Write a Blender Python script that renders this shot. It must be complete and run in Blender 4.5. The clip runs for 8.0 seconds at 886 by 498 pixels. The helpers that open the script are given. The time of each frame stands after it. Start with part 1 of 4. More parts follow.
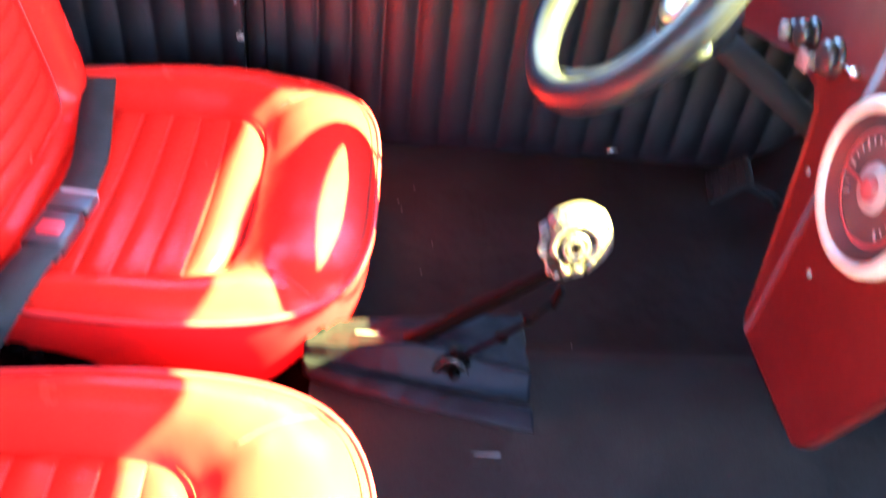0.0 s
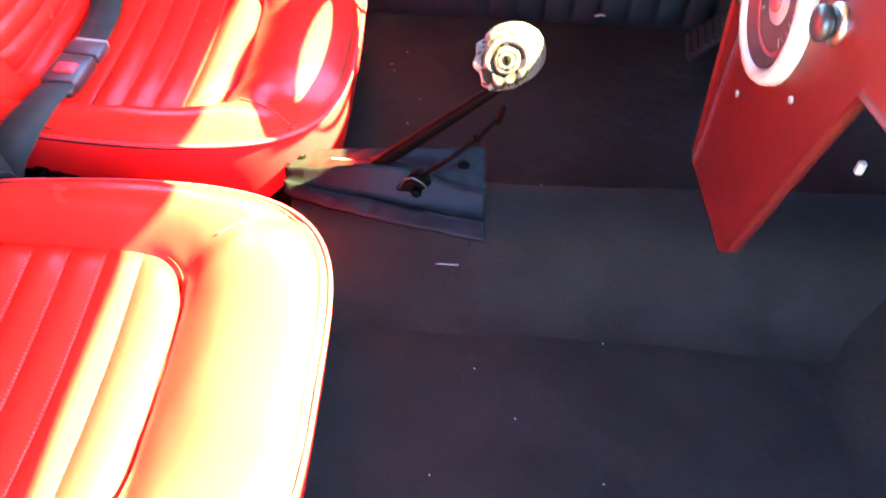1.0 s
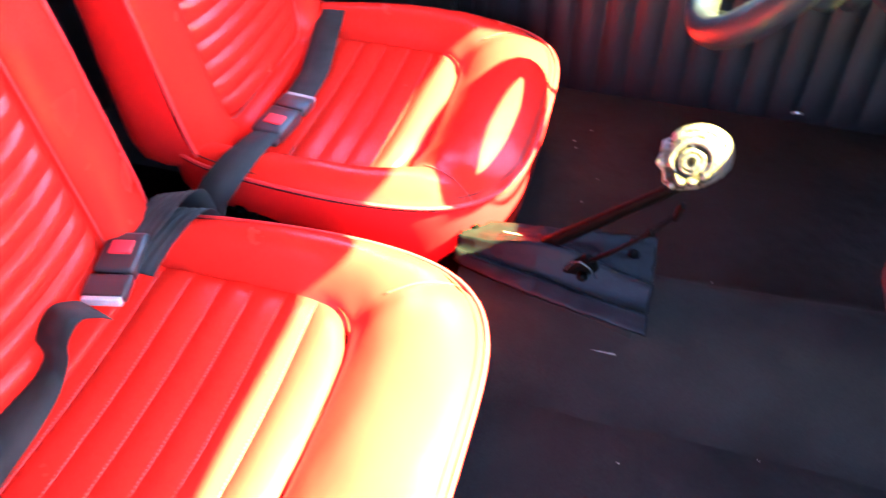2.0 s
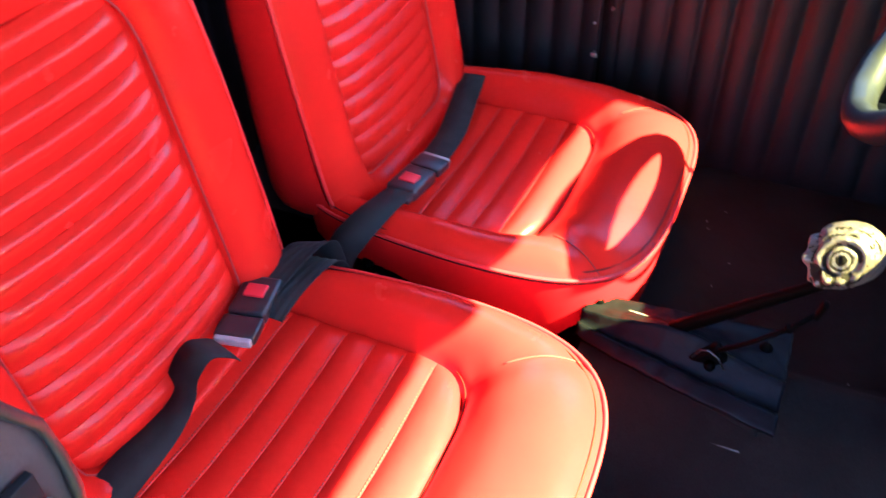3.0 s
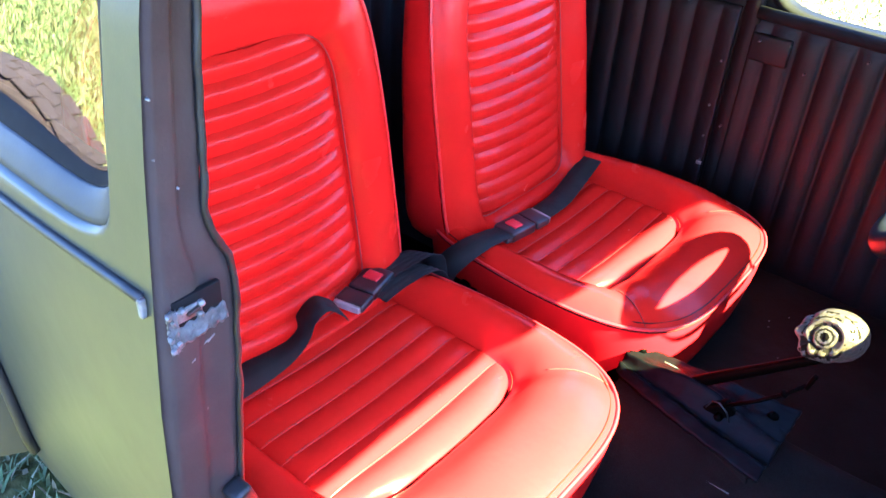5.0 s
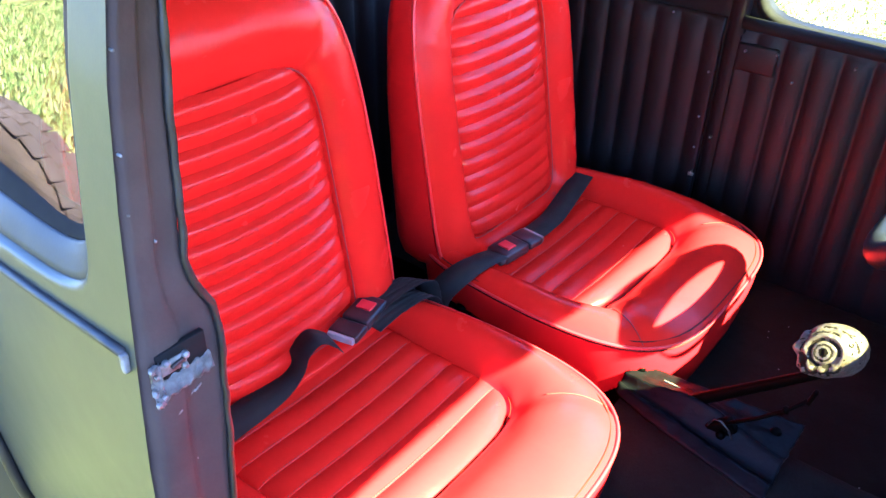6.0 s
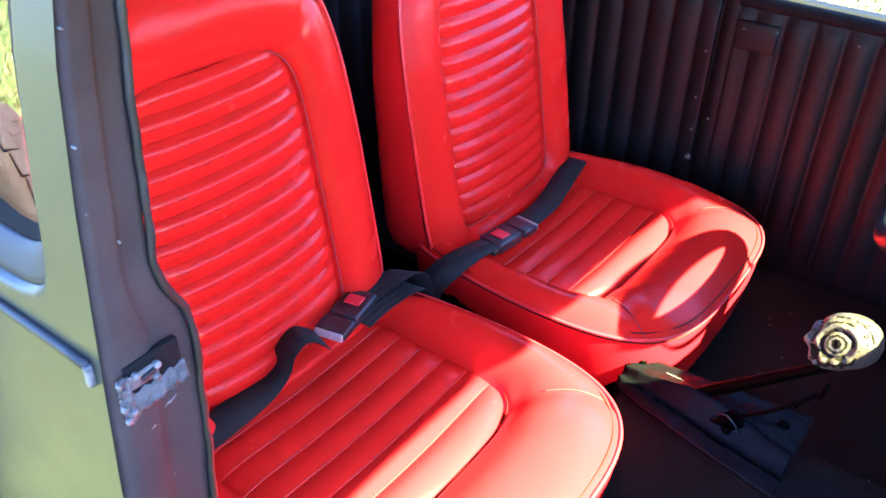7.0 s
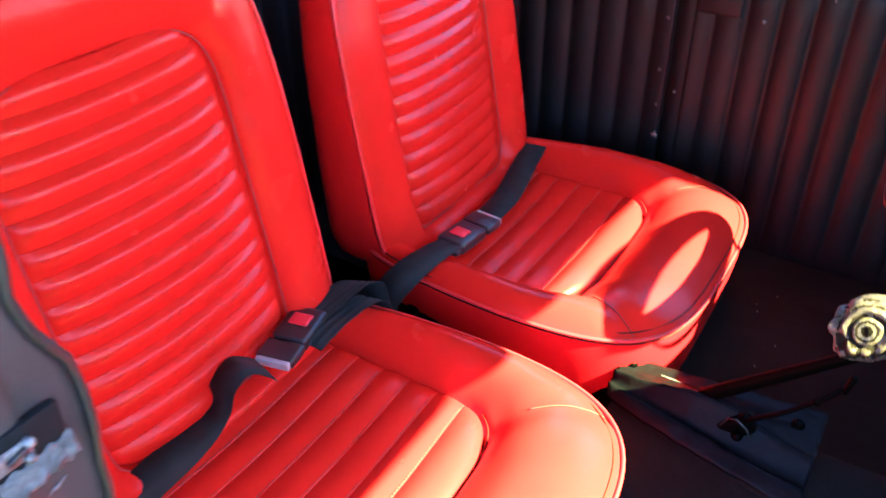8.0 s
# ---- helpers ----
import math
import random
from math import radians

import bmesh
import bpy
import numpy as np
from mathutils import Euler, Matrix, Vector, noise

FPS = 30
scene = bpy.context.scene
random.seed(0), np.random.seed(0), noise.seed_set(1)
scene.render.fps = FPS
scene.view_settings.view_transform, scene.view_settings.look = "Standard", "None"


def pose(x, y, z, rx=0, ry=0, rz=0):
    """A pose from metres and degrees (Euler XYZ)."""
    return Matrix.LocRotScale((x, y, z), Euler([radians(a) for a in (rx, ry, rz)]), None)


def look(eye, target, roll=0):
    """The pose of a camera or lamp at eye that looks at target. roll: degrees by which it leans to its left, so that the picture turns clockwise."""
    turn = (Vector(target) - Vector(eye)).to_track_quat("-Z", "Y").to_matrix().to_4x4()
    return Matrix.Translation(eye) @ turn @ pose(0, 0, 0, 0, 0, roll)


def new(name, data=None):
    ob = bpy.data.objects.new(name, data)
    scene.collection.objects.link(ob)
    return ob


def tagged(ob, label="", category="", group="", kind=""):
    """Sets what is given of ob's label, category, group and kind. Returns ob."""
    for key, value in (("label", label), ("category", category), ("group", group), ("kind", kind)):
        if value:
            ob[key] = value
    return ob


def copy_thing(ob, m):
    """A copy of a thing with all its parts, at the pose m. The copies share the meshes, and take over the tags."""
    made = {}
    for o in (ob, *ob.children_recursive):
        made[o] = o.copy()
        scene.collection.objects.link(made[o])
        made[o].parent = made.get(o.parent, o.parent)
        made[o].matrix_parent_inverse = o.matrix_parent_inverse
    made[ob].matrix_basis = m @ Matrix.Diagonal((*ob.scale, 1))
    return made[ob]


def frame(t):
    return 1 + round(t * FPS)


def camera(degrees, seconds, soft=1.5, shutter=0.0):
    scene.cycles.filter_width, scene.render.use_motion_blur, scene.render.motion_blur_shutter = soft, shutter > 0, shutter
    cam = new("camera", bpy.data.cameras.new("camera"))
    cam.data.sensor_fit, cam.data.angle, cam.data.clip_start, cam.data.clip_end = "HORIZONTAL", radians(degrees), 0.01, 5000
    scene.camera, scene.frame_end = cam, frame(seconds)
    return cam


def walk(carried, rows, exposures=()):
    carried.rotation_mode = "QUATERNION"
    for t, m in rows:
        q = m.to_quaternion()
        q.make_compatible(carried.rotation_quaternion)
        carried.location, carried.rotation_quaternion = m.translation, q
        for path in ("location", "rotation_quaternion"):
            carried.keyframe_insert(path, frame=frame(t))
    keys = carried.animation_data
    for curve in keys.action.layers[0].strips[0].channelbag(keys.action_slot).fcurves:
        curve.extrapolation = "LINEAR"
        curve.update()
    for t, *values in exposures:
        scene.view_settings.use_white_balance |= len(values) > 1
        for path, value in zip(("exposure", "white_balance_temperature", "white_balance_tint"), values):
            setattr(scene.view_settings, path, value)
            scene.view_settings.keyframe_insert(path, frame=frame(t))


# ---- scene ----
cam = camera(56.58, 8.0, soft=1.4, shutter=0.6)
# seconds, eye, point looked at, lean
PATH = [
    (0, (0.069, -0.676, 0.926), (0.22, 0.803, -0.412), 7.5),
    (0.5, (0.145, -0.696, 0.909), (0.254, 0.598, -0.612), 6.2),
    (1, (0.196, -0.849, 0.921), (0.207, 0.508, -0.548), 3.5),
    (1.5, (0.214, -0.861, 0.95), (0.038, 0.536, -0.47), 1.1),
    (1.7, (0.208, -0.849, 0.951), (-0.066, 0.546, -0.457), 0.2),
    (2.8, (0.143, -0.833, 0.97), (-0.442, 0.551, -0.35), -0.4),
    (3, (0.162, -0.835, 0.967), (-0.497, 0.546, -0.322), -1.4),
    (3.5, (0.226, -0.923, 0.986), (-0.68, 0.399, -0.21), 0.8),
    (4, (0.306, -1.022, 1.037), (-0.698, 0.258, -0.127), 1.6),
    (4.5, (0.374, -1.043, 1.046), (-0.632, 0.252, -0.099), 4.0),
    (5.8, (0.38, -1.024, 1.07), (-0.656, 0.304, -0.008), 1.8),
    (6, (0.374, -1.016, 1.07), (-0.657, 0.306, -0.02), 1.2),
    (6.4, (0.37, -1.005, 1.071), (-0.7, 0.349, 0.058), 0.9),
    (6.5, (0.366, -1.0, 1.065), (-0.691, 0.327, 0.006), 0.7),
    (7, (0.336, -0.976, 1.044), (-0.659, 0.349, -0.075), 0.9),
    (7.5, (0.287, -0.937, 1.017), (-0.681, 0.425, -0.082), 1.3),
    (8, (0.238, -0.875, 0.951), (-0.645, 0.531, -0.163), -0.4),
]
EXPOSURES = [(0.0, 6.75, 5600, 13), (0.6, 6.95, 5600, 13), (1.6, 6.95, 5600, 13), (2.9, 5.02, 5100, 18), (3.5, 4.97, 5200, 18), (4.3, 4.97, 4850, 20), (6.0, 4.9, 4650, 23), (7.0, 4.9, 4650, 23), (8.0, 4.93, 5100, 19)]
walk(cam, [(t, look(eye, target, roll)) for t, eye, target, roll in PATH], EXPOSURES)

# ---- light ----
# the sun stands ahead of the car and shines down through the windscreen onto both cushions
SUN_EL, SUN_AZ = 43.5, 7.0      # azimuth from +x (car's front) towards +y
world = bpy.data.worlds.new("sky")
scene.world = world
world.use_nodes = True
wn = world.node_tree
sky = wn.nodes.new("ShaderNodeTexSky")
sky.sky_type = "NISHITA"
sky.sun_disc = False
sky.dust_density = 0.6
sky.ozone_density = 2.0
sky.sun_elevation = radians(SUN_EL)
sky.sun_rotation = radians(90 - SUN_AZ)
wn.links.new(sky.outputs[0], wn.nodes["Background"].inputs[0])
wn.nodes["Background"].inputs[1].default_value = 0.06
sun_data = bpy.data.lights.new("sun", "SUN")
sun_data.energy, sun_data.angle, sun_data.color = 5.0, radians(0.6), (1.0, 0.90, 0.22)
sun = new("sun", sun_data)
_d = Vector((math.cos(radians(SUN_EL)) * math.cos(radians(SUN_AZ)), math.cos(radians(SUN_EL)) * math.sin(radians(SUN_AZ)), math.sin(radians(SUN_EL))))
sun.matrix_world = Matrix.Translation(_d * 20) @ _d.to_track_quat("Z", "Y").to_matrix().to_4x4()


# ---- materials ----
def mk(name, a, b=None, scale=6.0, rough=0.5, rough2=None, bump=0.0, bump_scale=300.0, metal=0.0, coat=0.0, spec=0.5, fine=0.0, bump2=0.0, bump2_scale=8.0, voronoi=False, sheen=0.0):
    """Principled paint: colours a and b mixed by a coarse noise, fine grain, bump at two sizes."""
    m = bpy.data.materials.new(name)
    m.use_nodes = True
    t = m.node_tree
    p = t.nodes["Principled BSDF"]
    co = t.nodes.new("ShaderNodeTexCoord")
    b = b or a

    def noise_at(s, detail=4.0):
        n = t.nodes.new("ShaderNodeTexNoise")
        n.inputs["Scale"].default_value, n.inputs["Detail"].default_value = s, detail
        t.links.new(co.outputs["Object"], n.inputs["Vector"])
        return n

    big = noise_at(scale)
    ramp = t.nodes.new("ShaderNodeMix")
    ramp.data_type = "RGBA"
    ramp.inputs[6].default_value, ramp.inputs[7].default_value = (*a, 1), (*b, 1)
    stretch = t.nodes.new("ShaderNodeMapRange")
    stretch.inputs[1].default_value, stretch.inputs[2].default_value = 0.35, 0.68
    t.links.new(big.outputs["Fac"], stretch.inputs[0])
    t.links.new(stretch.outputs[0], ramp.inputs[0])
    col = ramp.outputs[2]
    if fine:
        f = noise_at(bump_scale * 0.6, 2.0)
        fm = t.nodes.new("ShaderNodeMapRange")
        fm.inputs[1].default_value, fm.inputs[2].default_value = 0.3, 0.7
        fm.inputs[3].default_value, fm.inputs[4].default_value = 1 - fine, 1 + fine
        t.links.new(f.outputs["Fac"], fm.inputs[0])
        mul = t.nodes.new("ShaderNodeVectorMath")
        mul.operation = "SCALE"
        t.links.new(col, mul.inputs[0])
        t.links.new(fm.outputs[0], mul.inputs["Scale"])
        col = mul.outputs[0]
    t.links.new(col, p.inputs["Base Color"])
    rm = t.nodes.new("ShaderNodeMapRange")
    rm.inputs[3].default_value, rm.inputs[4].default_value = rough, rough2 if rough2 is not None else rough * 1.25
    t.links.new(noise_at(scale * 2.7).outputs["Fac"], rm.inputs[0])
    t.links.new(rm.outputs[0], p.inputs["Roughness"])
    p.inputs["Metallic"].default_value = metal
    p.inputs["Coat Weight"].default_value = coat
    p.inputs["Coat Roughness"].default_value = 0.12
    p.inputs["Specular IOR Level"].default_value = spec
    p.inputs["Sheen Weight"].default_value = sheen
    normal = None
    for size, strength, cells in ((bump2_scale, bump2, False), (bump_scale, bump, voronoi)):
        if strength:
            if cells:
                n = t.nodes.new("ShaderNodeTexVoronoi")
                n.inputs["Scale"].default_value = size
                t.links.new(co.outputs["Object"], n.inputs["Vector"])
                h = n.outputs["Distance"]
            else:
                h = noise_at(size, 3.0).outputs["Fac"]
            bp = t.nodes.new("ShaderNodeBump")
            bp.inputs["Strength"].default_value = strength
            bp.inputs["Distance"].default_value = 0.5 / size
            t.links.new(h, bp.inputs["Height"])
            if normal:
                t.links.new(normal, bp.inputs["Normal"])
            normal = bp.outputs["Normal"]
    if normal:
        t.links.new(normal, p.inputs["Normal"])
    return m


RED = mk("red_vinyl", (0.53, 0.0118, 0.0060), (0.58, 0.0136, 0.0070), scale=5, rough=0.22, rough2=0.30, bump=0.12, bump_scale=1100, voronoi=True, bump2=0.06, bump2_scale=22, spec=0.15)
RED_SIDE = mk("red_vinyl_border", (0.50, 0.0066, 0.0052), (0.56, 0.0076, 0.0060), scale=5, rough=0.40, bump=0.2, bump_scale=900, voronoi=True, spec=0.12)
SEAM = mk("dark_red_seam", (0.035, 0.004, 0.003), (0.06, 0.006, 0.004), scale=90, rough=0.6, spec=0.2)
THREAD = mk("red_thread", (0.26, 0.02, 0.02), rough=0.7)
PIPING_DULL = mk("faded_red_ink", (0.20, 0.03, 0.035), (0.15, 0.025, 0.03), scale=40, rough=0.5)
PIPING = mk("red_piping", (0.60, 0.02, 0.02), rough=0.3)
VINYL = mk("black_vinyl", (0.0034, 0.0034, 0.0040), (0.0056, 0.0054, 0.0062), scale=9, rough=0.44, rough2=0.58, bump=0.22, bump_scale=800, voronoi=True, bump2=0.12, bump2_scale=30, spec=0.24)
BOOT = mk("boot_vinyl", (0.0028, 0.0031, 0.0046), (0.0048, 0.0053, 0.0076), scale=14, rough=0.34, rough2=0.48, bump=0.2, bump_scale=700, voronoi=True, bump2=0.2, bump2_scale=40, spec=0.045)
CARPET = mk("black_carpet", (0.0046, 0.0037, 0.0036), (0.0086, 0.0070, 0.0068), scale=10, rough=0.95, bump=0.9, bump_scale=900, fine=0.45, bump2=0.25, bump2_scale=35, spec=0.12)
# tunnel carpet darkened to near black: shade of the gap between the seats
TUNNEL_SHADE = mk("shaded_tunnel_carpet", (0.0010, 0.0003, 0.0004), (0.0016, 0.0005, 0.0006), scale=12, rough=1.0, bump=0.8, bump_scale=900, spec=0.0)
OLIVE = mk("olive_paint", (0.025, 0.0272, 0.0215), (0.029, 0.0315, 0.0245), scale=3.5, rough=0.33, rough2=0.42, bump=0.06, bump_scale=420, bump2=0.03, bump2_scale=9, spec=0.5)
JAMB = mk("jamb_black_paint", (0.040, 0.029, 0.027), (0.050, 0.037, 0.034), scale=22, rough=0.70, rough2=0.85, bump=0.15, bump_scale=260, bump2=0.1, bump2_scale=26, spec=0.15)
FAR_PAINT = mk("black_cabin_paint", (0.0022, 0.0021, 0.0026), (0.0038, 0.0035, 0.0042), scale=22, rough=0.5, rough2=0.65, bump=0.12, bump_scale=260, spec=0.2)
GREY_PAINT = mk("grey_panel_paint", (0.055, 0.054, 0.058), (0.070, 0.068, 0.072), scale=7, rough=0.5, rough2=0.62, bump=0.08, bump_scale=300)
PEDAL_RUBBER = mk("worn_pedal_rubber", (0.0035, 0.0034, 0.0034), (0.006, 0.0058, 0.0058), scale=22, rough=0.75, bump=0.2, bump_scale=400, spec=0.15)
RUBBER = mk("black_rubber", (0.007, 0.007, 0.008), (0.012, 0.012, 0.013), scale=20, rough=0.45, bump=0.1, bump_scale=400)
# rubber tinted blue-grey for the skylight on it
SEAL = mk("window_seal_rubber", (0.012, 0.014, 0.018), (0.020, 0.022, 0.027), scale=12, rough=0.40, rough2=0.52, bump=0.06, bump_scale=300, spec=0.28)
TONGUE = mk("polished_tongue", (0.36, 0.36, 0.36), (0.28, 0.28, 0.28), scale=60, rough=0.3)
WEBBING = mk("black_webbing", (0.0090, 0.0092, 0.0092), (0.0155, 0.0158, 0.0156), scale=25, rough=0.62, bump=0.5, bump_scale=1300, sheen=0.02, spec=0.2)
PLASTIC = mk("black_plastic", (0.014, 0.014, 0.016), (0.020, 0.020, 0.022), scale=30, rough=0.32, bump=0.08, bump_scale=900)
BUTTON = mk("red_button", (0.62, 0.02, 0.03), rough=0.35, bump=0.1, bump_scale=700)
STEEL = mk("bright_steel", (0.66, 0.65, 0.62), (0.50, 0.48, 0.45), scale=60, rough=0.22, rough2=0.4, metal=1.0, bump=0.15, bump_scale=400)
WORN = mk("worn_steel", (0.20, 0.20, 0.20), (0.055, 0.05, 0.048), scale=70, rough=0.40, rough2=0.6, metal=0.25, bump=0.4, bump_scale=220)
DASH = mk("dash_red_paint", (0.046, 0.0013, 0.0012), (0.055, 0.0017, 0.0015), scale=4, rough=0.40, rough2=0.50, bump=0.06, bump_scale=500, bump2=0.04, bump2_scale=14, spec=0.4)
CREAM = mk("cream_ring", (0.33, 0.32, 0.27), (0.28, 0.27, 0.22), scale=30, rough=0.3, coat=0.3)
DIAL = mk("dial_face", (0.02, 0.02, 0.022), (0.04, 0.035, 0.035), scale=20, rough=0.4)
DIAL_GREY = mk("dial_grey", (0.16, 0.15, 0.15), (0.20, 0.18, 0.18), scale=40, rough=0.4)
WHEEL = mk("wheel_black", (0.008, 0.009, 0.011), (0.013, 0.014, 0.016), scale=14, rough=0.32, rough2=0.42, coat=0.02, spec=0.2)
BONE = mk("skull_cream", (0.066, 0.052, 0.042), (0.036, 0.025, 0.018), scale=45, rough=0.38, rough2=0.6, bump=0.5, bump_scale=160)
DARK_PAINT = mk("dark_antique_paint", (0.005, 0.0035, 0.0022), (0.011, 0.007, 0.004), scale=60, rough=0.75, bump=0.3, bump_scale=200, spec=0.15)
IRIS = mk("dull_brown_eye", (0.0015, 0.0010, 0.0007), (0.004, 0.0025, 0.0014), scale=120, rough=0.8, spec=0.1)
LIP = mk("matt_black_rubber", (0.003, 0.003, 0.0035), (0.005, 0.0045, 0.005), scale=20, rough=0.75, spec=0.2)
LEVER = mk("lever_black_paint", (0.0005, 0.0005, 0.0005), (0.0009, 0.0008, 0.0008), scale=60, rough=0.45, rough2=0.6, bump=0.2, bump_scale=300, spec=0.02)
PLATE = mk("scraped_plate", (0.12, 0.12, 0.125), (0.04, 0.038, 0.04), scale=90, rough=0.45, rough2=0.65, metal=0.2, bump=0.5, bump_scale=180)
TYRE = mk("old_tyre", (0.028, 0.016, 0.036), (0.040, 0.024, 0.048), scale=12, rough=0.85, bump=0.3, bump_scale=180)
GROUND = mk("grassy_ground", (0.065, 0.075, 0.024), (0.15, 0.115, 0.06), scale=2.2, rough=0.95, bump=0.8, bump_scale=60, fine=0.5, spec=0.06)
# never in view; its grey is set to bounce light onto the cushions
LINING_BOUNCE = mk("roof_lining_bounce", (0.30, 0.295, 0.29), (0.35, 0.345, 0.34), scale=8, rough=0.8, bump=0.3, bump_scale=500)


def grass_material(name, c1, c2):
    m = bpy.data.materials.new(name)
    m.use_nodes = True
    t = m.node_tree
    p = t.nodes["Principled BSDF"]
    g = t.nodes.new("ShaderNodeNewGeometry")
    r = t.nodes.new("ShaderNodeValToRGB")
    r.color_ramp.elements[0].color, r.color_ramp.elements[1].color = (*c1, 1), (*c2, 1)
    e = r.color_ramp.elements.new(0.55)
    e.color = (0.5 * (c1[0] + c2[0]) * 0.8, 0.5 * (c1[1] + c2[1]), 0.5 * (c1[2] + c2[2]) * 0.8, 1)
    t.links.new(g.outputs["Random Per Island"], r.inputs[0])
    t.links.new(r.outputs[0], p.inputs["Base Color"])
    p.inputs["Roughness"].default_value = 0.7
    p.inputs["Specular IOR Level"].default_value = 0.08
    return m


GRASS = grass_material("grass_blades", (0.072, 0.106, 0.046), (0.30, 0.255, 0.18))


def glass_material(name, tint, ior, rough=0.0):
    m = bpy.data.materials.new(name)
    m.use_nodes = True
    p = m.node_tree.nodes["Principled BSDF"]
    p.inputs["Base Color"].default_value = (*tint, 1)
    p.inputs["Transmission Weight"].default_value = 1.0
    p.inputs["Roughness"].default_value = rough
    p.inputs["IOR"].default_value = ior
    return m


GLASS = glass_material("quarter_glass", (0.55, 0.58, 0.56), 1.65)


# ---- mesh helpers ----
def part(name, bm, material, parent=None, label="", smooth=True):
    me = bpy.data.meshes.new(name)
    bmesh.ops.recalc_face_normals(bm, faces=bm.faces[:])
    bm.to_mesh(me)
    bm.free()
    for f in me.polygons:
        f.use_smooth = smooth
    if material:
        me.materials.append(material)
    ob = new(name, me)
    if parent:
        ob.parent = parent
    if label:
        tagged(ob, label)
    return ob


def thing(name, place, label, category, group="", kind=""):
    e = new(name)
    e.location = place
    e.empty_display_size = 0.05
    return tagged(e, label, category, group, kind)


def loft(rings, closed=True, cap_first=False, cap_last=False, bm=None):
    """Joins equal rings of points with quads."""
    bm = bm or bmesh.new()
    rows = [[bm.verts.new(p) for p in ring] for ring in rings]
    n = len(rows[0])
    for r0, r1 in zip(rows, rows[1:]):
        for i in range(n if closed else n - 1):
            j = (i + 1) % n
            bm.faces.new((r0[i], r0[j], r1[j], r1[i]))
    if cap_first:
        bm.faces.new(rows[0][::-1])
    if cap_last:
        bm.faces.new(rows[-1])
    return bm


def slab(fn, us, vs, back):
    """A closed sheet: fn(u, v) gives the front, shifted by the vector back for the other side."""
    bm = bmesh.new()
    back = Vector(back)
    front = [[bm.verts.new(fn(u, v)) for v in vs] for u in us]
    rear = [[bm.verts.new(Vector(fn(u, v)) + back) for v in vs] for u in us]
    nu, nv = len(us), len(vs)
    for i in range(nu - 1):
        for j in range(nv - 1):
            bm.faces.new((front[i][j], front[i + 1][j], front[i + 1][j + 1], front[i][j + 1]))
            bm.faces.new((rear[i][j], rear[i][j + 1], rear[i + 1][j + 1], rear[i + 1][j]))
    for i in range(nu - 1):
        for j in (0, nv - 1):
            bm.faces.new((front[i][j], front[i + 1][j], rear[i + 1][j], rear[i][j]))
    for j in range(nv - 1):
        for i in (0, nu - 1):
            bm.faces.new((front[i][j], front[i][j + 1], rear[i][j + 1], rear[i][j]))
    return bm


def tube(points, radius, sides=8, closed=False, bm=None):
    pts = [Vector(p) for p in points]
    n = len(pts)
    rings = []
    side = None
    for i, p in enumerate(pts):
        a = pts[i - 1] if (i or closed) else pts[0]
        b = pts[(i + 1) % n] if (i < n - 1 or closed) else pts[-1]
        ahead = (b - a).normalized()
        if side is None:
            side = ahead.orthogonal().normalized()
        side = (side - ahead * side.dot(ahead)).normalized()
        other = ahead.cross(side)
        r = radius(i / max(1, n - 1)) if callable(radius) else radius
        rings.append([p + r * (math.cos(2 * math.pi * k / sides) * side + math.sin(2 * math.pi * k / sides) * other) for k in range(sides)])
    if closed:
        rings.append(rings[0])
        bm2 = loft(rings, True, bm=bm)
        bmesh.ops.remove_doubles(bm2, verts=bm2.verts[:], dist=1e-6)
        return bm2
    return loft(rings, True, True, True, bm)


def box(sx, sy, sz, at=(0, 0, 0), bevel=0.0, turn=None, bm=None, segments=2):
    b = bmesh.new()
    bmesh.ops.create_cube(b, size=1.0)
    bmesh.ops.scale(b, vec=(sx, sy, sz), verts=b.verts[:])
    if bevel:
        bmesh.ops.bevel(b, geom=b.edges[:] + b.verts[:], offset=bevel, segments=segments, profile=0.6, affect="EDGES")
    m = Matrix.Translation(at) @ (turn if turn else Matrix.Identity(4))
    bmesh.ops.transform(b, matrix=m, verts=b.verts[:])
    if bm is None:
        return b
    merge(bm, b)
    return bm


def merge(bm, other):
    index = {v: bm.verts.new(v.co) for v in other.verts}
    for f in other.faces:
        bm.faces.new([index[v] for v in f.verts])
    other.free()
    return bm


def lathe(profile, turn, sides=40, cap=True):
    """Turns (radius, height) pairs about z; turn places it."""
    rings = [[turn @ Vector((r * math.cos(2 * math.pi * k / sides), r * math.sin(2 * math.pi * k / sides), h)) for k in range(sides)] for r, h in profile]
    return loft(rings, True, cap, cap)


def oval(theta, front, rear, half, n_front, n_rear=None):
    """Distance to the edge of a rounded outline, front and rear halves of their own length."""
    c, s = math.cos(theta), math.sin(theta)
    a, n = (front, n_front) if c >= 0 else (rear, n_rear or n_front)
    return (abs(c / a) ** n + abs(s / half) ** n) ** (-1 / n)


def lerp(a, b, t):
    return a + (b - a) * t


def table(pairs, z):
    """Straight lines between (z, value) pairs."""
    zs = [p[0] for p in pairs]
    return float(np.interp(z, zs, [p[1] for p in pairs]))


def span(a, b, n):
    return [lerp(a, b, i / (n - 1)) for i in range(n)]


FLOOR = 0.05
GROUND_Z = -0.24

# ---- the ground ----
def rolling(x, y):
    return GROUND_Z + 0.02 * noise.noise((x * 0.7, y * 0.7, 3.0)) - 0.0


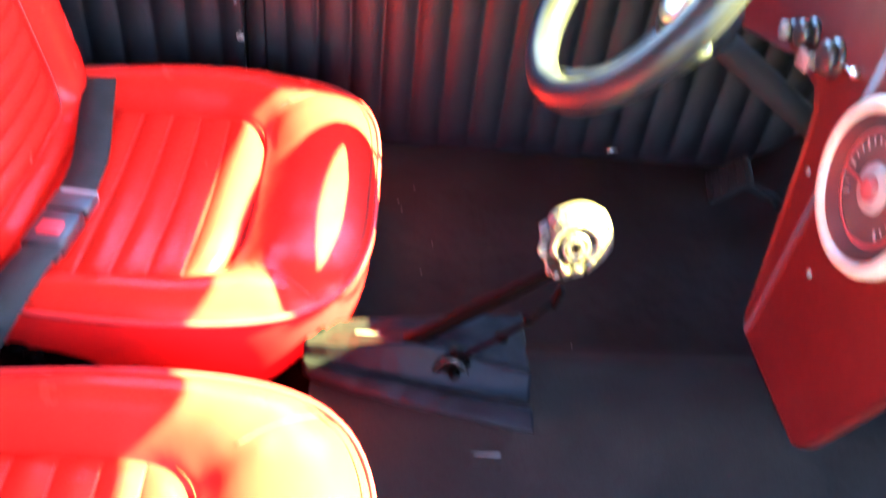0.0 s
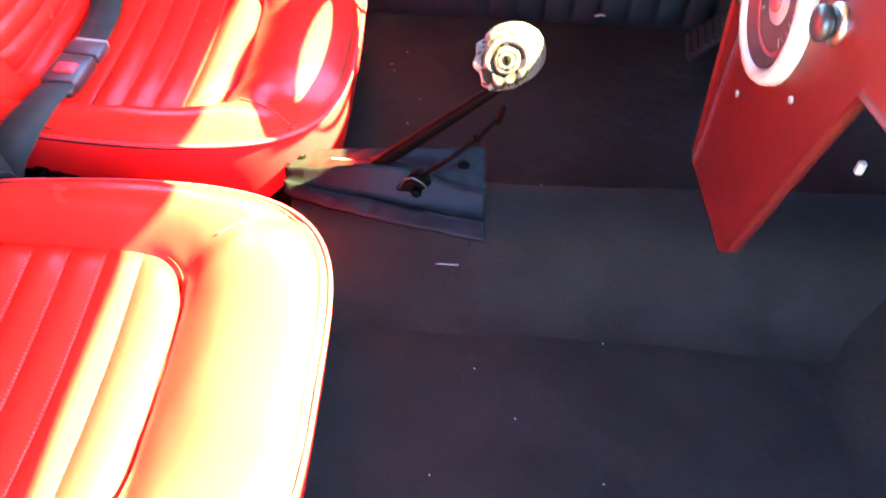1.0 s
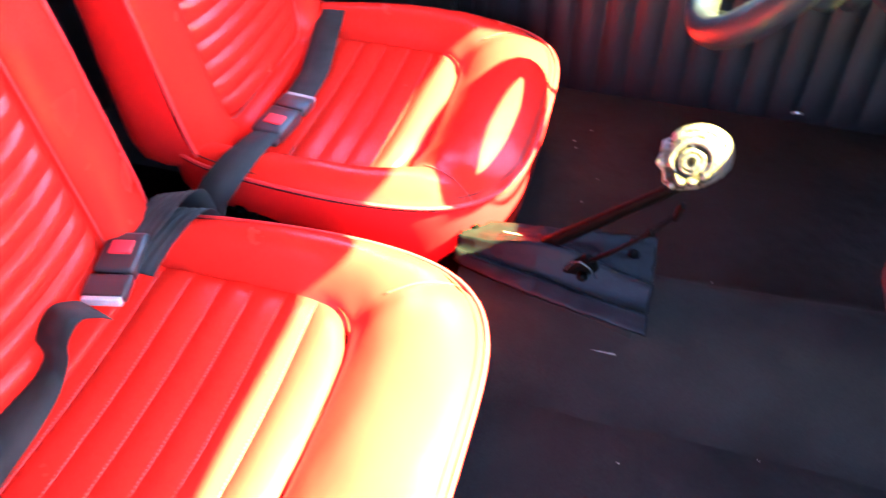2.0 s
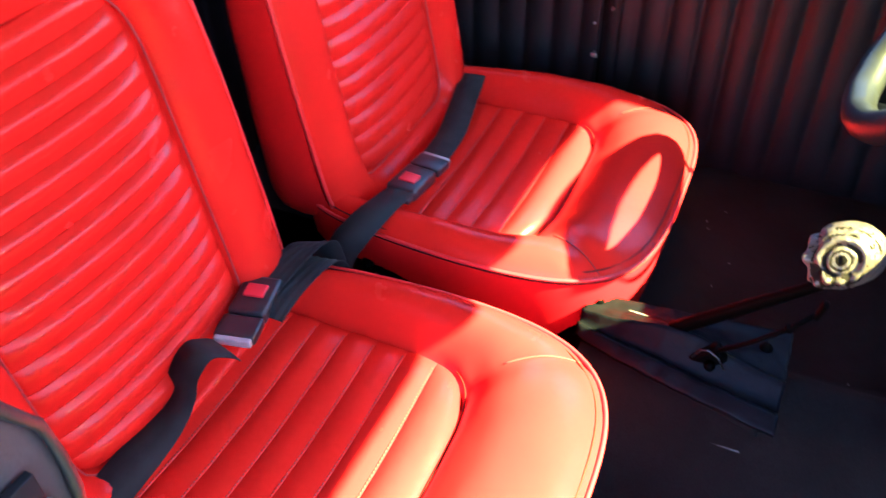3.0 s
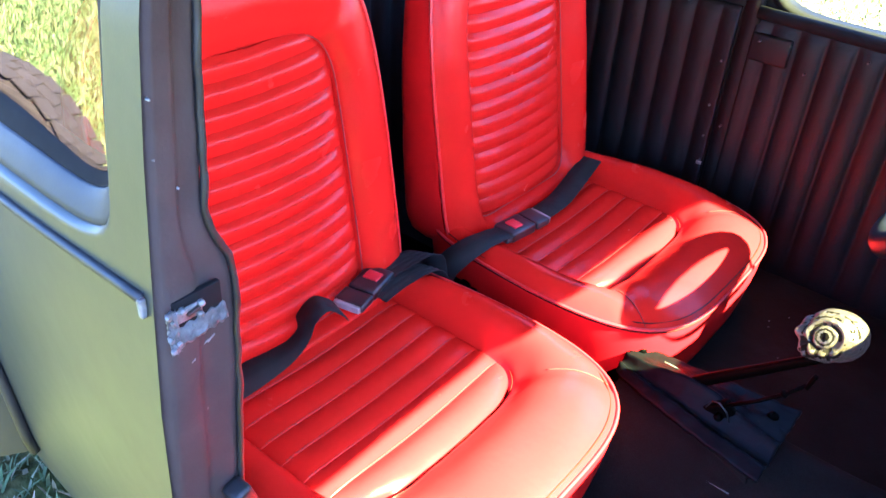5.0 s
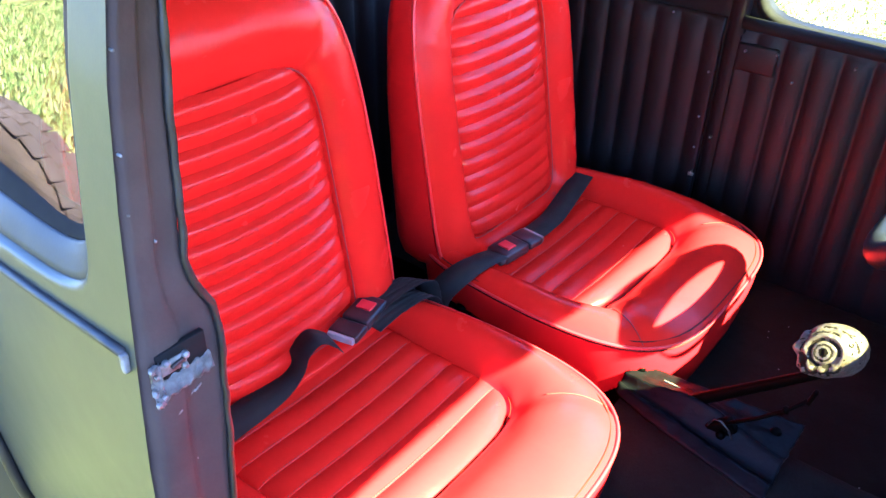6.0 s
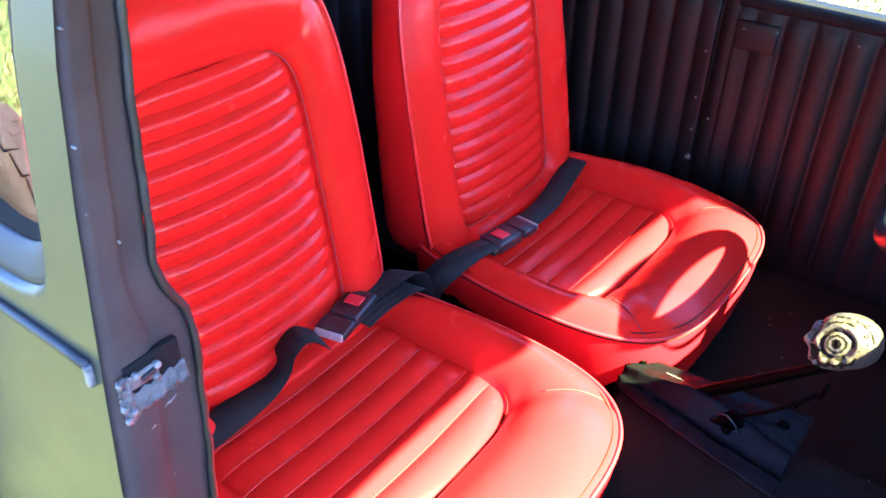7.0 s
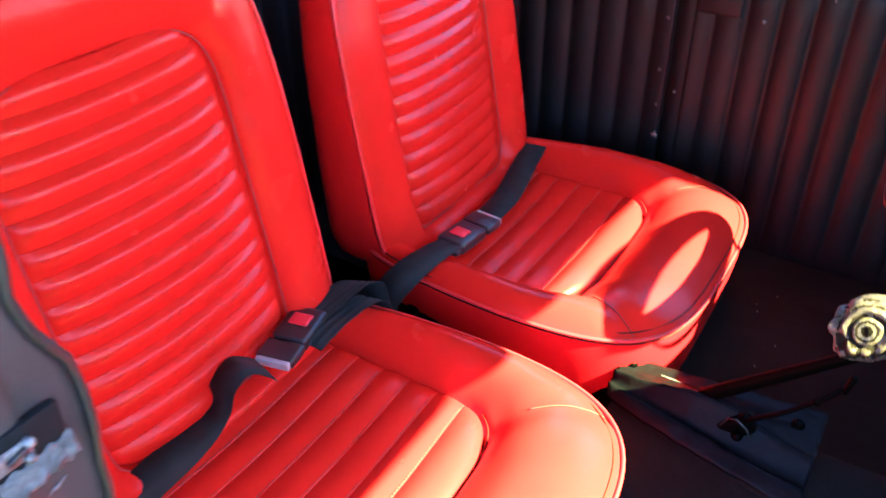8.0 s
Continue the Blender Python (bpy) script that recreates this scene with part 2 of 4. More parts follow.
gb = bmesh.new()
gx = [-400, -120, -40, -15] + span(-8, 8, 40) + [15, 40, 120, 400]
gverts = [[gb.verts.new((x, y, rolling(x, y))) for y in gx] for x in gx]
for i in range(len(gx) - 1):
    for j in range(len(gx) - 1):
        gb.faces.new((gverts[i][j], gverts[i + 1][j], gverts[i + 1][j + 1], gverts[i][j + 1]))
ground = part("ground", gb, GROUND)
tagged(ground, "dry yellow-green lawn round the parked car", "ground", kind="structure")


# ---- the car's body ----
car = thing("car", (0.0, -0.06, GROUND_Z), "matt olive green small car body with black door jamb", "car")
CAR_Y = -0.06


def body_part(name, bm, material, label="", smooth=True, parent=None):
    """Links a mesh given in the world's places under the car."""
    base = Vector((0.0, CAR_Y, GROUND_Z))
    bmesh.ops.translate(bm, vec=-base, verts=bm.verts[:])
    return part(name, bm, material, parent or car, label, smooth)


SIDE = [(-0.12, -0.700), (-0.02, -0.735), (0.08, -0.757), (0.20, -0.775), (0.37, -0.782), (0.50, -0.776), (0.62, -0.765), (0.75, -0.752), (0.85, -0.739), (0.95, -0.718), (1.05, -0.68), (1.12, -0.60)]


def side_y(x, z):
    """The outer skin on the passenger's side."""
    return table(SIDE, z) + (0.10 * (-(x + 0.25)) ** 2 if x < -0.25 else 0.0)


# quarter panel with a rounded window opening
WIN = (-0.52, 0.83)


def win_edge(theta, grow=0.0):
    if grow < 0:                      # the seal narrows along the front edge
        grow *= 1 - 0.96 * max(0.0, math.cos(theta)) ** 12
    r = oval(theta, 0.338 + grow, 0.40 + grow, 0.186 + grow, 10.0, 3.0)
    x, z = WIN[0] + r * math.cos(theta), WIN[1] + r * math.sin(theta)
    return x + 0.03 * (z - 0.80) - 0.010, z


def rect_edge(theta, x0, x1, z0, z1, c):
    dx, dz = math.cos(theta), math.sin(theta)
    reach = []
    if abs(dx) > 1e-9:
        reach.append(((x1 if dx > 0 else x0) - c[0]) / dx)
    if abs(dz) > 1e-9:
        reach.append(((z1 if dz > 0 else z0) - c[1]) / dz)
    r = min(reach)
    return c[0] + r * dx, c[1] + r * dz


def angles_for(x0, x1, z0, z1, c, n=220):
    a = [2 * math.pi * k / n for k in range(n)]
    a += [math.atan2(z - c[1], x - c[0]) % (2 * math.pi) for x in (x0, x1) for z in (z0, z1)]
    return sorted(set(round(v, 6) for v in a))


QX0, QX1, QZ0, QZ1 = -1.55, -0.139, 0.075, 1.06
angs = angles_for(QX0, QX1, QZ0, QZ1, WIN)
rings = []
# lip turned in at the opening, then the skin out to its borders
for depth, grow in ((0.034, -0.006), (0.012, -0.004), (0.003, -0.001), (0.0, 0.003)):
    ring = []
    for th in angs:
        x, z = win_edge(th, grow)
        ring.append((x, side_y(x, z) + depth, z))
    rings.append(ring)
for s in (0.03, 0.08, 0.15, 0.25, 0.36, 0.5, 0.65, 0.8, 0.92, 1.0):
    ring = []
    for th in angs:
        xa, za = win_edge(th, 0.003)
        xb, zb = rect_edge(th, QX0, QX1, QZ0, QZ1, WIN)
        x, z = lerp(xa, xb, s), lerp(za, zb, s)
        ring.append((x, side_y(x, z), z))
    rings.append(ring)
qp = loft(rings)
body_part("quarter_panel", qp, OLIVE, "olive green painted steel side panel")

# window seal: outer rubber band sloping in from the opening, tinted with skylight, then an inner band painted
# shade-black
for nm, steps, mt, lab in (
        ("window_seal", ((0.006, -0.001), (0.004, -0.004), (0.006, -0.010), (0.011, -0.021), (0.0165, -0.0325), (0.0185, -0.0345), (0.024, -0.035), (0.040, -0.001)), SEAL, "rubber window seal, blue-grey skylight put into its colour"),
        ("shaded_seal_band", ((0.019, -0.0335), (0.0205, -0.037), (0.027, -0.050), (0.033, -0.058), (0.044, -0.058), (0.044, -0.0335)), LIP, "inner seal band, shade painted in as black")):
    rings = []
    for depth, grow in steps:
        ring = []
        for th in angs:
            x, z = win_edge(th, grow)
            ring.append((x, side_y(x, z) + depth + 0.003, z))
        rings.append(ring)
    sb = loft(rings + [rings[0]])
    bmesh.ops.remove_doubles(sb, verts=sb.verts[:], dist=1e-6)
    body_part(nm, sb, mt, lab)
# quarter glass
def glass_pt(th, d):
    x, z = win_edge(th, -0.05)
    return (x, side_y(-0.42, 0.80) + 0.13 * (z - 0.80) - 0.05 * (x + 0.42) + d, z)


gl = loft([[glass_pt(th, d) for th in angs] for d in (0.036, 0.041)], True, True, True)
glass = body_part("window_glass", gl, GLASS, "tinted quarter window glass", smooth=False)

# belt moulding under the window, with a turned-down end
pts = [(x, side_y(x, 0.622 + 0.02 * (x + 0.16)) - 0.004, 0.622 + 0.02 * (x + 0.16)) for x in span(-1.2, -0.152, 40)]
mb = bmesh.new()
rings = []
for x, y, z in pts:
    rings.append([(x, y + 0.006, z + 0.005), (x, y - 0.001, z + 0.0045), (x, y - 0.003, z), (x, y - 0.001, z - 0.0045), (x, y + 0.006, z - 0.005)])
mb = loft(rings, True, True, True)
body_part("belt_moulding", mb, RUBBER, "dark trim strip along the waist")
body_part("moulding_end", box(0.006, 0.007, 0.020, (-0.151, side_y(-0.151, 0.615) - 0.003, 0.614), 0.002), WORN, "bright end clip of the strip")

# rear wing, bulging out behind the panel, and its bead
FC = (-1.10, 0.06)


def wing_edge(a, k=1.0):
    r = oval(a, 0.575 * k, 0.62 * k, 0.52 * k, 3.6)
    return FC[0] + r * math.cos(a), FC[1] + r * math.sin(a)


aa = span(math.radians(10), math.radians(180), 60)
rings = []
for k, out in ((1.0, -0.002), (0.985, 0.016), (0.955, 0.038), (0.91, 0.070), (0.84, 0.115), (0.75, 0.165), (0.66, 0.175), (0.64, 0.172), (0.64, 0.14)):
    rings.append([(wing_edge(a, k)[0], side_y(*wing_edge(a, 1.0)) - out, wing_edge(a, k)[1]) for a in aa])
body_part("rear_wing", loft(rings, closed=False), OLIVE, "bulging olive green rear wing")
body_part("wing_bead", tube([(wing_edge(a, 1.0)[0], side_y(*wing_edge(a, 1.0)) - 0.006, wing_edge(a, 1.0)[1]) for a in aa], 0.0075, 8), RUBBER, "black beading between wing and body")
# wheel inside the wing
wheel_turn = Matrix.Translation((-1.45, -0.80, GROUND_Z + 0.31)) @ Matrix.Rotation(radians(90), 4, "X")
body_part("rear_tyre", lathe([(0.19, -0.06), (0.24, -0.075), (0.29, -0.07), (0.31, -0.05), (0.312, 0.0), (0.31, 0.05), (0.29, 0.07), (0.24, 0.075), (0.19, 0.06)], wheel_turn, 48), RUBBER, "black rubber tyre")

# door jamb: the black shut face that the open door leaves bare
JX = -0.135
JAMB_IN = [(-0.06, -0.712), (0.30, -0.708), (0.48, -0.692), (0.60, -0.684), (0.635, -0.687), (0.665, -0.702), (0.69, -0.706), (0.84, -0.694), (0.95, -0.680), (1.06, -0.64)]


def jamb_pt(u, z):
    yo, yi = side_y(JX, z) + 0.002, table(JAMB_IN, z)
    y = lerp(yo, yi, u)
    fold = 0.010 * (1 / (1 + math.exp(-(u - 0.52) * 40)))
    dent = 0.004 * math.exp(-((z - 0.53) / 0.05) ** 2) * math.sin(u * 7)
    return (JX - fold * 0.6 + dent + 0.0018 * noise.noise((y * 30, z * 22, 1.0)) + 0.008 * (u < 0.03) * -1, y, z)


body_part("door_jamb", slab(lambda u, z: jamb_pt(u, z), [0, 0.02, 0.06, 0.15, 0.25, 0.35, 0.42, 0.47, 0.5, 0.53, 0.57, 0.62, 0.75, 0.9, 1.0], span(-0.06, 1.06, 90), (-0.055, 0.002, 0)), JAMB, "scuffed black painted door jamb")
# ragged draught seal along the inner edge
pts = [(JX - 0.004 + 0.002 * noise.noise((0, z * 25, 9)), table(JAMB_IN, z) + 0.002 + 0.0018 * noise.noise((z * 30, 0, 4)), z) for z in span(-0.05, 1.05, 120)]
body_part("door_seal", tube(pts, lambda s: 0.0036 + 0.0008 * noise.noise((s * 60, 0, 0)), 8), RUBBER, "wavy black rubber draught strip")

# striker pocket: a flat black block for the hole's shade, the latch on it, closed below by a scraped steel plate
lk = body_part("striker_hole_shade", box(0.006, 0.050, 0.041, (JX - 0.0005, -0.727, 0.5975), 0.001), LIP, "black block painted as the striker hole's shade")
base_off = Vector((0.0, CAR_Y, GROUND_Z))


def lock_piece(name, bm, material, label=""):
    bmesh.ops.translate(bm, vec=-base_off, verts=bm.verts[:])
    return part(name, bm, material, lk, label)


def ragged_plate(u, v):
    top = 0.591 + 0.003 * noise.noise((u * 9, 0, 6)) + 0.003 * u
    low = 0.573 + 0.004 * noise.noise((u * 11, 4, 1)) + 0.005 * u
    return (JX + 0.003 + 0.004 * (1 - v) + 0.002 * noise.noise((u * 12, v * 5, 2)), lerp(-0.753, -0.700, u), lerp(low, top, v))


lock_piece("striker_plate", slab(ragged_plate, span(0, 1, 26), span(0, 1, 8), (-0.004, 0, -0.001)), PLATE, "bent worn steel striker plate")
tp = slab(lambda u, v: (JX + 0.009 + 0.005 * noise.noise((u * 9, v * 12, 5)), -0.7625 + 0.010 * u + 0.003 * noise.noise((v * 9, 1, 5)), 0.571 + 0.044 * v + 0.003 * noise.noise((u * 9, v * 30, 1))), span(0, 1, 7), span(0, 1, 20), (-0.003, 0.001, 0))
lock_piece("plate_edge", tp, PLATE, "torn worn edge of the plate")
for y, z, q in ((-0.762, 0.6135, 0.0045), (-0.7585, 0.606, 0.004), (-0.7625, 0.590, 0.005), (-0.755, 0.582, 0.0045), (-0.7615, 0.577, 0.005)):
    lock_piece("weld_spatter", box(0.004, q, q * 0.8, (JX + 0.0115, y, z), 0.0012, Matrix.Rotation(z * 60, 4, "X")), WORN)
lock_piece("latch_case", box(0.004, 0.026, 0.013, (JX + 0.0025, -0.737, 0.602), 0.0015), WORN, "grey latch case in the hole")
lock_piece("latch_tongue", box(0.005, 0.014, 0.004, (JX + 0.005, -0.734, 0.603), 0.0012, Matrix.Rotation(radians(12), 4, "X")), RUBBER)
for y, z in ((-0.7255, 0.6075), (-0.7445, 0.6085), (-0.728, 0.597)):
    lock_piece("latch_bolt", lathe([(0.0032, 0), (0.0032, 0.004), (0.002, 0.006)], Matrix.Translation((JX + 0.003, y, z)) @ Matrix.Rotation(radians(90), 4, "Y"), 12), WORN)
body_part("door_buffer", box(0.026, 0.024, 0.034, (JX + 0.008, -0.712, 0.345), 0.006, Matrix.Rotation(radians(18), 4, "X")), RUBBER, "grey rubber door buffer")
for y, z, l, a in ((-0.722, 0.548, 0.016, 28), (-0.735, 0.515, 0.013, 24), (-0.712, 0.552, 0.010, 30), (-0.742, 0.545, 0.012, 18), (-0.728, 0.470, 0.008, 60)):
    body_part("paint_scratch", box(0.0012, l, 0.0014, (jamb_pt((y - side_y(JX, z)) / 0.075, z)[0] + 0.0002, y, z), 0.0003, Matrix.Rotation(radians(a), 4, "X")), WORN)
# small screws and paint chips on the jamb
for y, z in ((-0.746, 0.752), (-0.742, 0.80), (-0.728, 0.72), (-0.731, 0.875), (-0.742, 0.48)):
    body_part("jamb_screw", lathe([(0.0011, -0.004), (0.0011, 0.0004), (0.0006, 0.0008)], Matrix.Translation((jamb_pt((y - side_y(JX, z)) / 0.075, z)[0], y, z)) @ Matrix.Rotation(radians(90), 4, "Y"), 10), WORN)


# floor, tunnel, toe board, bulkhead
def floor_fn(x, y):
    return (x, y, FLOOR + 0.0025 * noise.noise((x * 9, y * 9, 0)) + (0.0 if x < 0.72 else (x - 0.72) * 0.9))


fl = slab(floor_fn, span(-0.82, 1.0, 60), span(-0.645, 0.60, 50), (0, 0, -0.03))
floor = tagged(part("floor", fl, CARPET), "black carpeted car floor with a few crumbs", "floor", kind="structure")


def tunnel_ring(x):
    w = table([(-0.8, 0.125), (0.3, 0.100), (1.0, 0.12)], x)
    # the dip behind the boot is added to deepen shade between the seats
    h = table([(-0.8, 0.16), (-0.28, 0.156), (-0.20, 0.095), (-0.05, 0.095), (-0.02, 0.152), (0.35, 0.150), (1.0, 0.17)], x)
    out = []
    for d in span(-0.24, 0.24, 33):
        z = FLOOR - 0.004 + (h - FLOOR) * math.exp(-(abs(d) / w) ** 3.2)
        out.append((x, -0.045 + d, z + 0.002 * noise.noise((x * 14, d * 14, 7))))
    return out


body_part("tunnel", loft([tunnel_ring(x) for x in span(-0.004, 0.98, 34)], closed=False), CARPET, "black carpeted centre tunnel")
# rear stretch of the tunnel, seat-gap shade painted in
body_part("tunnel_shaded", loft([tunnel_ring(x) for x in span(-0.8, -0.004, 28)], closed=False), TUNNEL_SHADE, "tunnel carpet between the seats, shade put into its colour")


def pleats(x, z0, z1, z, pitch=0.054, deep=0.010, shift=0.0):
    """Depth of the stitched vertical rolls at x."""
    k = ((x + shift) / pitch) % 1.0
    roll = abs(math.sin(math.pi * k)) ** 0.55
    ends = min(1.0, max(0.0, (z - z0) / 0.03)) * min(1.0, max(0.0, (z1 - z) / 0.03))
    return deep * roll * (0.25 + 0.75 * ends ** 0.5)


def bulk_top(y):
    """The trim's upper edge sags towards the driver's side."""
    return 0.662 - 0.129 * y


def bulk_fn(y, z):
    k = (y / 0.06) % 1.0
    return (-0.80 + 0.012 * abs(math.sin(math.pi * k)) ** 0.6, y, z)


bulk = slab(lambda y, v: bulk_fn(y, lerp(0.0, bulk_top(y), v)), span(-0.70, 0.60, 140), span(0, 1, 14), (-0.03, 0, 0))
tagged(part("wall_back", bulk, VINYL), "black pleated vinyl bulkhead behind the seats", "bulkhead", kind="structure")
body_part("bulkhead_rail", tube([(-0.80, y, bulk_top(y) + 0.004) for y in span(-0.70, 0.60, 40)], 0.012, 8), RUBBER, "black rail along the bulkhead's top")
tagged(part("wall_rear_upper", slab(lambda y, v: (-0.818 + 0.05 * v * v, y, lerp(0.50, 0.99, v)), span(-0.72, 0.60, 24), span(0, 1, 10), (-0.02, 0, 0)), GREY_PAINT), "plain grey painted panel above the pleated bulkhead", "wall", kind="structure")
# olive rear deck outside, seen over the bulkhead
body_part("rear_deck", slab(lambda x, y: (x, y, 0.66 - 0.35 * (x + 0.9) ** 2 - 0.20 * (y + 0.06) ** 2), span(-1.75, -0.84, 24), span(-0.62, 0.50, 24), (0, 0, -0.02)), OLIVE, "olive green rear deck behind the cabin")

# roof with its front edge, unseen roof lining that bounces light down, pillars
def roof_fn(x, y):
    k = abs((y + 0.09) / 0.71)
    z = 1.090 - 0.040 * k ** 4 - 0.146 * max(0.0, (x - 0.16) / 0.44) ** 2 - 0.30 * max(0.0, (-0.55 - x) / 0.45) ** 2
    return (x, y, z)


# near side overhangs out of view to keep skylight off the backrests
body_part("roof", slab(roof_fn, span(-0.95, 0.60, 40), span(-0.80, 0.62, 30), (0, 0, 0.02)), OLIVE)
lining = slab(lambda x, y: Vector(roof_fn(x, y)) - Vector((0, 0, 0.006)), span(-0.94, 0.59, 24), span(-0.785, 0.60, 20), (0, 0, -0.008))
tagged(part("ceiling", lining, LINING_BOUNCE), "unseen grey roof lining, toned to bounce light onto the seats", "ceiling", kind="structure")
body_part("windscreen_header", tube([(0.60, y, roof_fn(0.60, y)[2] + 0.003) for y in span(-0.735, 0.61, 24)], 0.012, 8), RUBBER)
for y0, y1 in ((-0.75, -0.715), (0.60, 0.57)):
    body_part("windscreen_pillar", tube([(0.72, y0, 0.60), (0.67, lerp(y0, y1, 0.5), 0.71), (0.605, y1, roof_fn(0.60, y1)[2] + 0.004)], 0.018, 10), OLIVE)
# unseen cowl in front of the dashboard, raised to block low sky, and the scuttle below it
body_part("cowl_sky_block", slab(lambda x, y: (x, y, 0.600 + 0.165 * math.tanh((x - 0.56) / 0.19) - 0.03 * ((y + 0.06) / 0.66) ** 4), span(0.565, 1.15, 24), span(-0.75, 0.62, 24), (0, 0, -0.02)), OLIVE)
# unseen bonnet, kept equally high to darken the backrest tops
body_part("bonnet_sky_block", slab(lambda x, y: (x, y, 0.765 - 0.10 * (x - 1.15) ** 2 - 0.03 * ((y + 0.06) / 0.66) ** 4), span(1.155, 2.1, 16), span(-0.70, 0.58, 16), (0, 0, -0.02)), OLIVE)
tagged(part("wall_front", slab(lambda y, z: (0.985 + 0.004 * noise.noise((y * 8, z * 8, 0)), y, z), span(-0.72, 0.60, 30), span(0.0, 0.66, 16), (0.03, 0, 0)), CARPET), "black carpeted scuttle ahead of the footwells", "bulkhead", kind="structure")
body_part("door_sill", slab(lambda x, v: (x, lerp(-0.715, -0.642, v), FLOOR + 0.015 * math.sin(math.pi * v) + 0.005), span(-0.13, 0.98, 30), span(0, 1, 8), (0, 0, -0.09)), JAMB, "black painted door sill")
body_part("hinge_post", slab(lambda u, z: (0.86 + 0.02 * u, lerp(-0.75, -0.66, u), z), span(0, 1, 5), span(-0.05, 0.66, 12), (0.06, 0, 0)), JAMB)
body_part("front_footwell_side", slab(lambda x, z: (x, -0.66, z), span(0.86, 0.99, 4), span(0.0, 0.64, 8), (0, -0.02, 0)), CARPET)

# ---- far side: pleated quarter and door with their windows ----
FAR_Y = 0.560


def far_y(z):
    return FAR_Y + 0.02 - (0.05 * max(0.0, (z - 0.62) / 0.4) ** 1.3) + 0.0 * z


def far_panel(x0, x1, c, fr, re, half, nf, nr, shear, z0=-0.04, z1=1.05):
    ang = angles_for(x0, x1, z0, z1, c, 160)

    def edge(th, grow=0.0):
        r = oval(th, fr + grow, re + grow, half + grow, nf, nr)
        x, z = c[0] + r * math.cos(th), c[1] + r * math.sin(th)
        return min(max(x + shear * (z - c[1]), x0 + 0.012), x1 - 0.012), z

    rows = []
    for depth, grow in ((0.05, 0.0), (0.03, 0.001), (0.006, 0.002), (0.0, 0.008)):
        rows.append([(edge(t, grow)[0], far_y(edge(t, grow)[1]) + depth, edge(t, grow)[1]) for t in ang])
    for s in (0.06, 0.2, 0.5, 1.0):
        row = []
        for t in ang:
            xa, za = edge(t, 0.008)
            xb, zb = rect_edge(t, x0, x1, z0, z1, c)
            x, z = lerp(xa, xb, s), lerp(za, zb, s)
            row.append((x, far_y(z), z))
        rows.append(row)
    rows.append([(x, y + 0.05, z) for x, y, z in rows[-1]])
    rows.append([(x, y, z) for x, y, z in rows[0]])
    return loft(rows), edge, ang


def far_seal(edge, ang):
    rows = []
    for depth, grow in ((-0.004, 0.010), (-0.009, 0.004), (-0.006, -0.002), (0.010, -0.005), (0.016, 0.0), (0.004, 0.011)):
        rows.append([(edge(t, grow)[0], far_y(edge(t, grow)[1]) + depth, edge(t, grow)[1]) for t in ang])
    bm = loft(rows + [rows[0]])
    bmesh.ops.remove_doubles(bm, verts=bm.verts[:], dist=1e-6)
    return bm


# rear quarter, part of the body
fq, fe, fa = far_panel(-1.2, -0.152, (-0.48, 0.81), 0.287, 0.36, 0.205, 7, 4, 0.12)
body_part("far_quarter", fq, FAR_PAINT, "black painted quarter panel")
body_part("far_window_seal", far_seal(fe, fa), LIP)
qt = slab(lambda x, z: (x, FAR_Y + 0.015 - pleats(x, 0.03, 0.575, z), z), span(-0.80, -0.178, 160), [0.02, 0.03, 0.037, 0.045, 0.06] + span(0.1, 0.52, 12) + [0.545, 0.56, 0.568, 0.575, 0.585], (0, 0.012, 0))
body_part("quarter_trim", qt, VINYL, "black pleated vinyl quarter trim")
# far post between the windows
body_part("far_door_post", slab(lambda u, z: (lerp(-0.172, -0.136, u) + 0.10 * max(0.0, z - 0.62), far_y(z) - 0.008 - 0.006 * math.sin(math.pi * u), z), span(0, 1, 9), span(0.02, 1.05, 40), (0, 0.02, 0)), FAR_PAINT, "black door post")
for x, z in ((-0.189, 0.379), (-0.187, 0.476), (-0.181, 0.254), (-0.282, 0.578), (-0.186, 0.31)):
    body_part("trim_screw", lathe([(0.0024, -0.003), (0.0024, 0.001), (0.0012, 0.002)], Matrix.Translation((x, FAR_Y - 0.002, z)) @ Matrix.Rotation(radians(90), 4, "X"), 10), WORN)
body_part("trim_clip", box(0.012, 0.004, 0.008, (-0.181, FAR_Y - 0.002, 0.248), 0.0015), STEEL, "small bright trim clip")

# driver's door, shut
def door_part(name, bm, material, label="", parent=None):
    return body_part(name, bm, material, label, parent=parent or door)


dp, de, da = far_panel(-0.144, 0.86, (0.24, 0.80), 0.46, 0.35, 0.212, 7, 8, 0.10)
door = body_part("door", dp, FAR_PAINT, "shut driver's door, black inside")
door_part("door_window_seal", far_seal(de, da), LIP)
dt = slab(lambda x, z: (x, FAR_Y + 0.015 - pleats(x, 0.05, 0.565, z, shift=0.002), z), span(-0.142, 0.84, 240), [0.04, 0.05, 0.057, 0.065, 0.08] + span(0.12, 0.51, 12) + [0.535, 0.55, 0.558, 0.565, 0.575], (0, 0.012, 0))
door_part("door_trim", dt, VINYL, "black pleated vinyl door trim")
door_part("door_rail", tube([(x, FAR_Y + 0.006, 0.585 - 0.02 * (x + 0.1)) for x in span(-0.14, 0.84, 30)], 0.013, 8), LIP, "black padded top rail")
door_part("lock_plate", box(0.080, 0.012, 0.056, (-0.102, FAR_Y + 0.0085, 0.520), 0.0055), VINYL, "black vinyl covered lock plate")
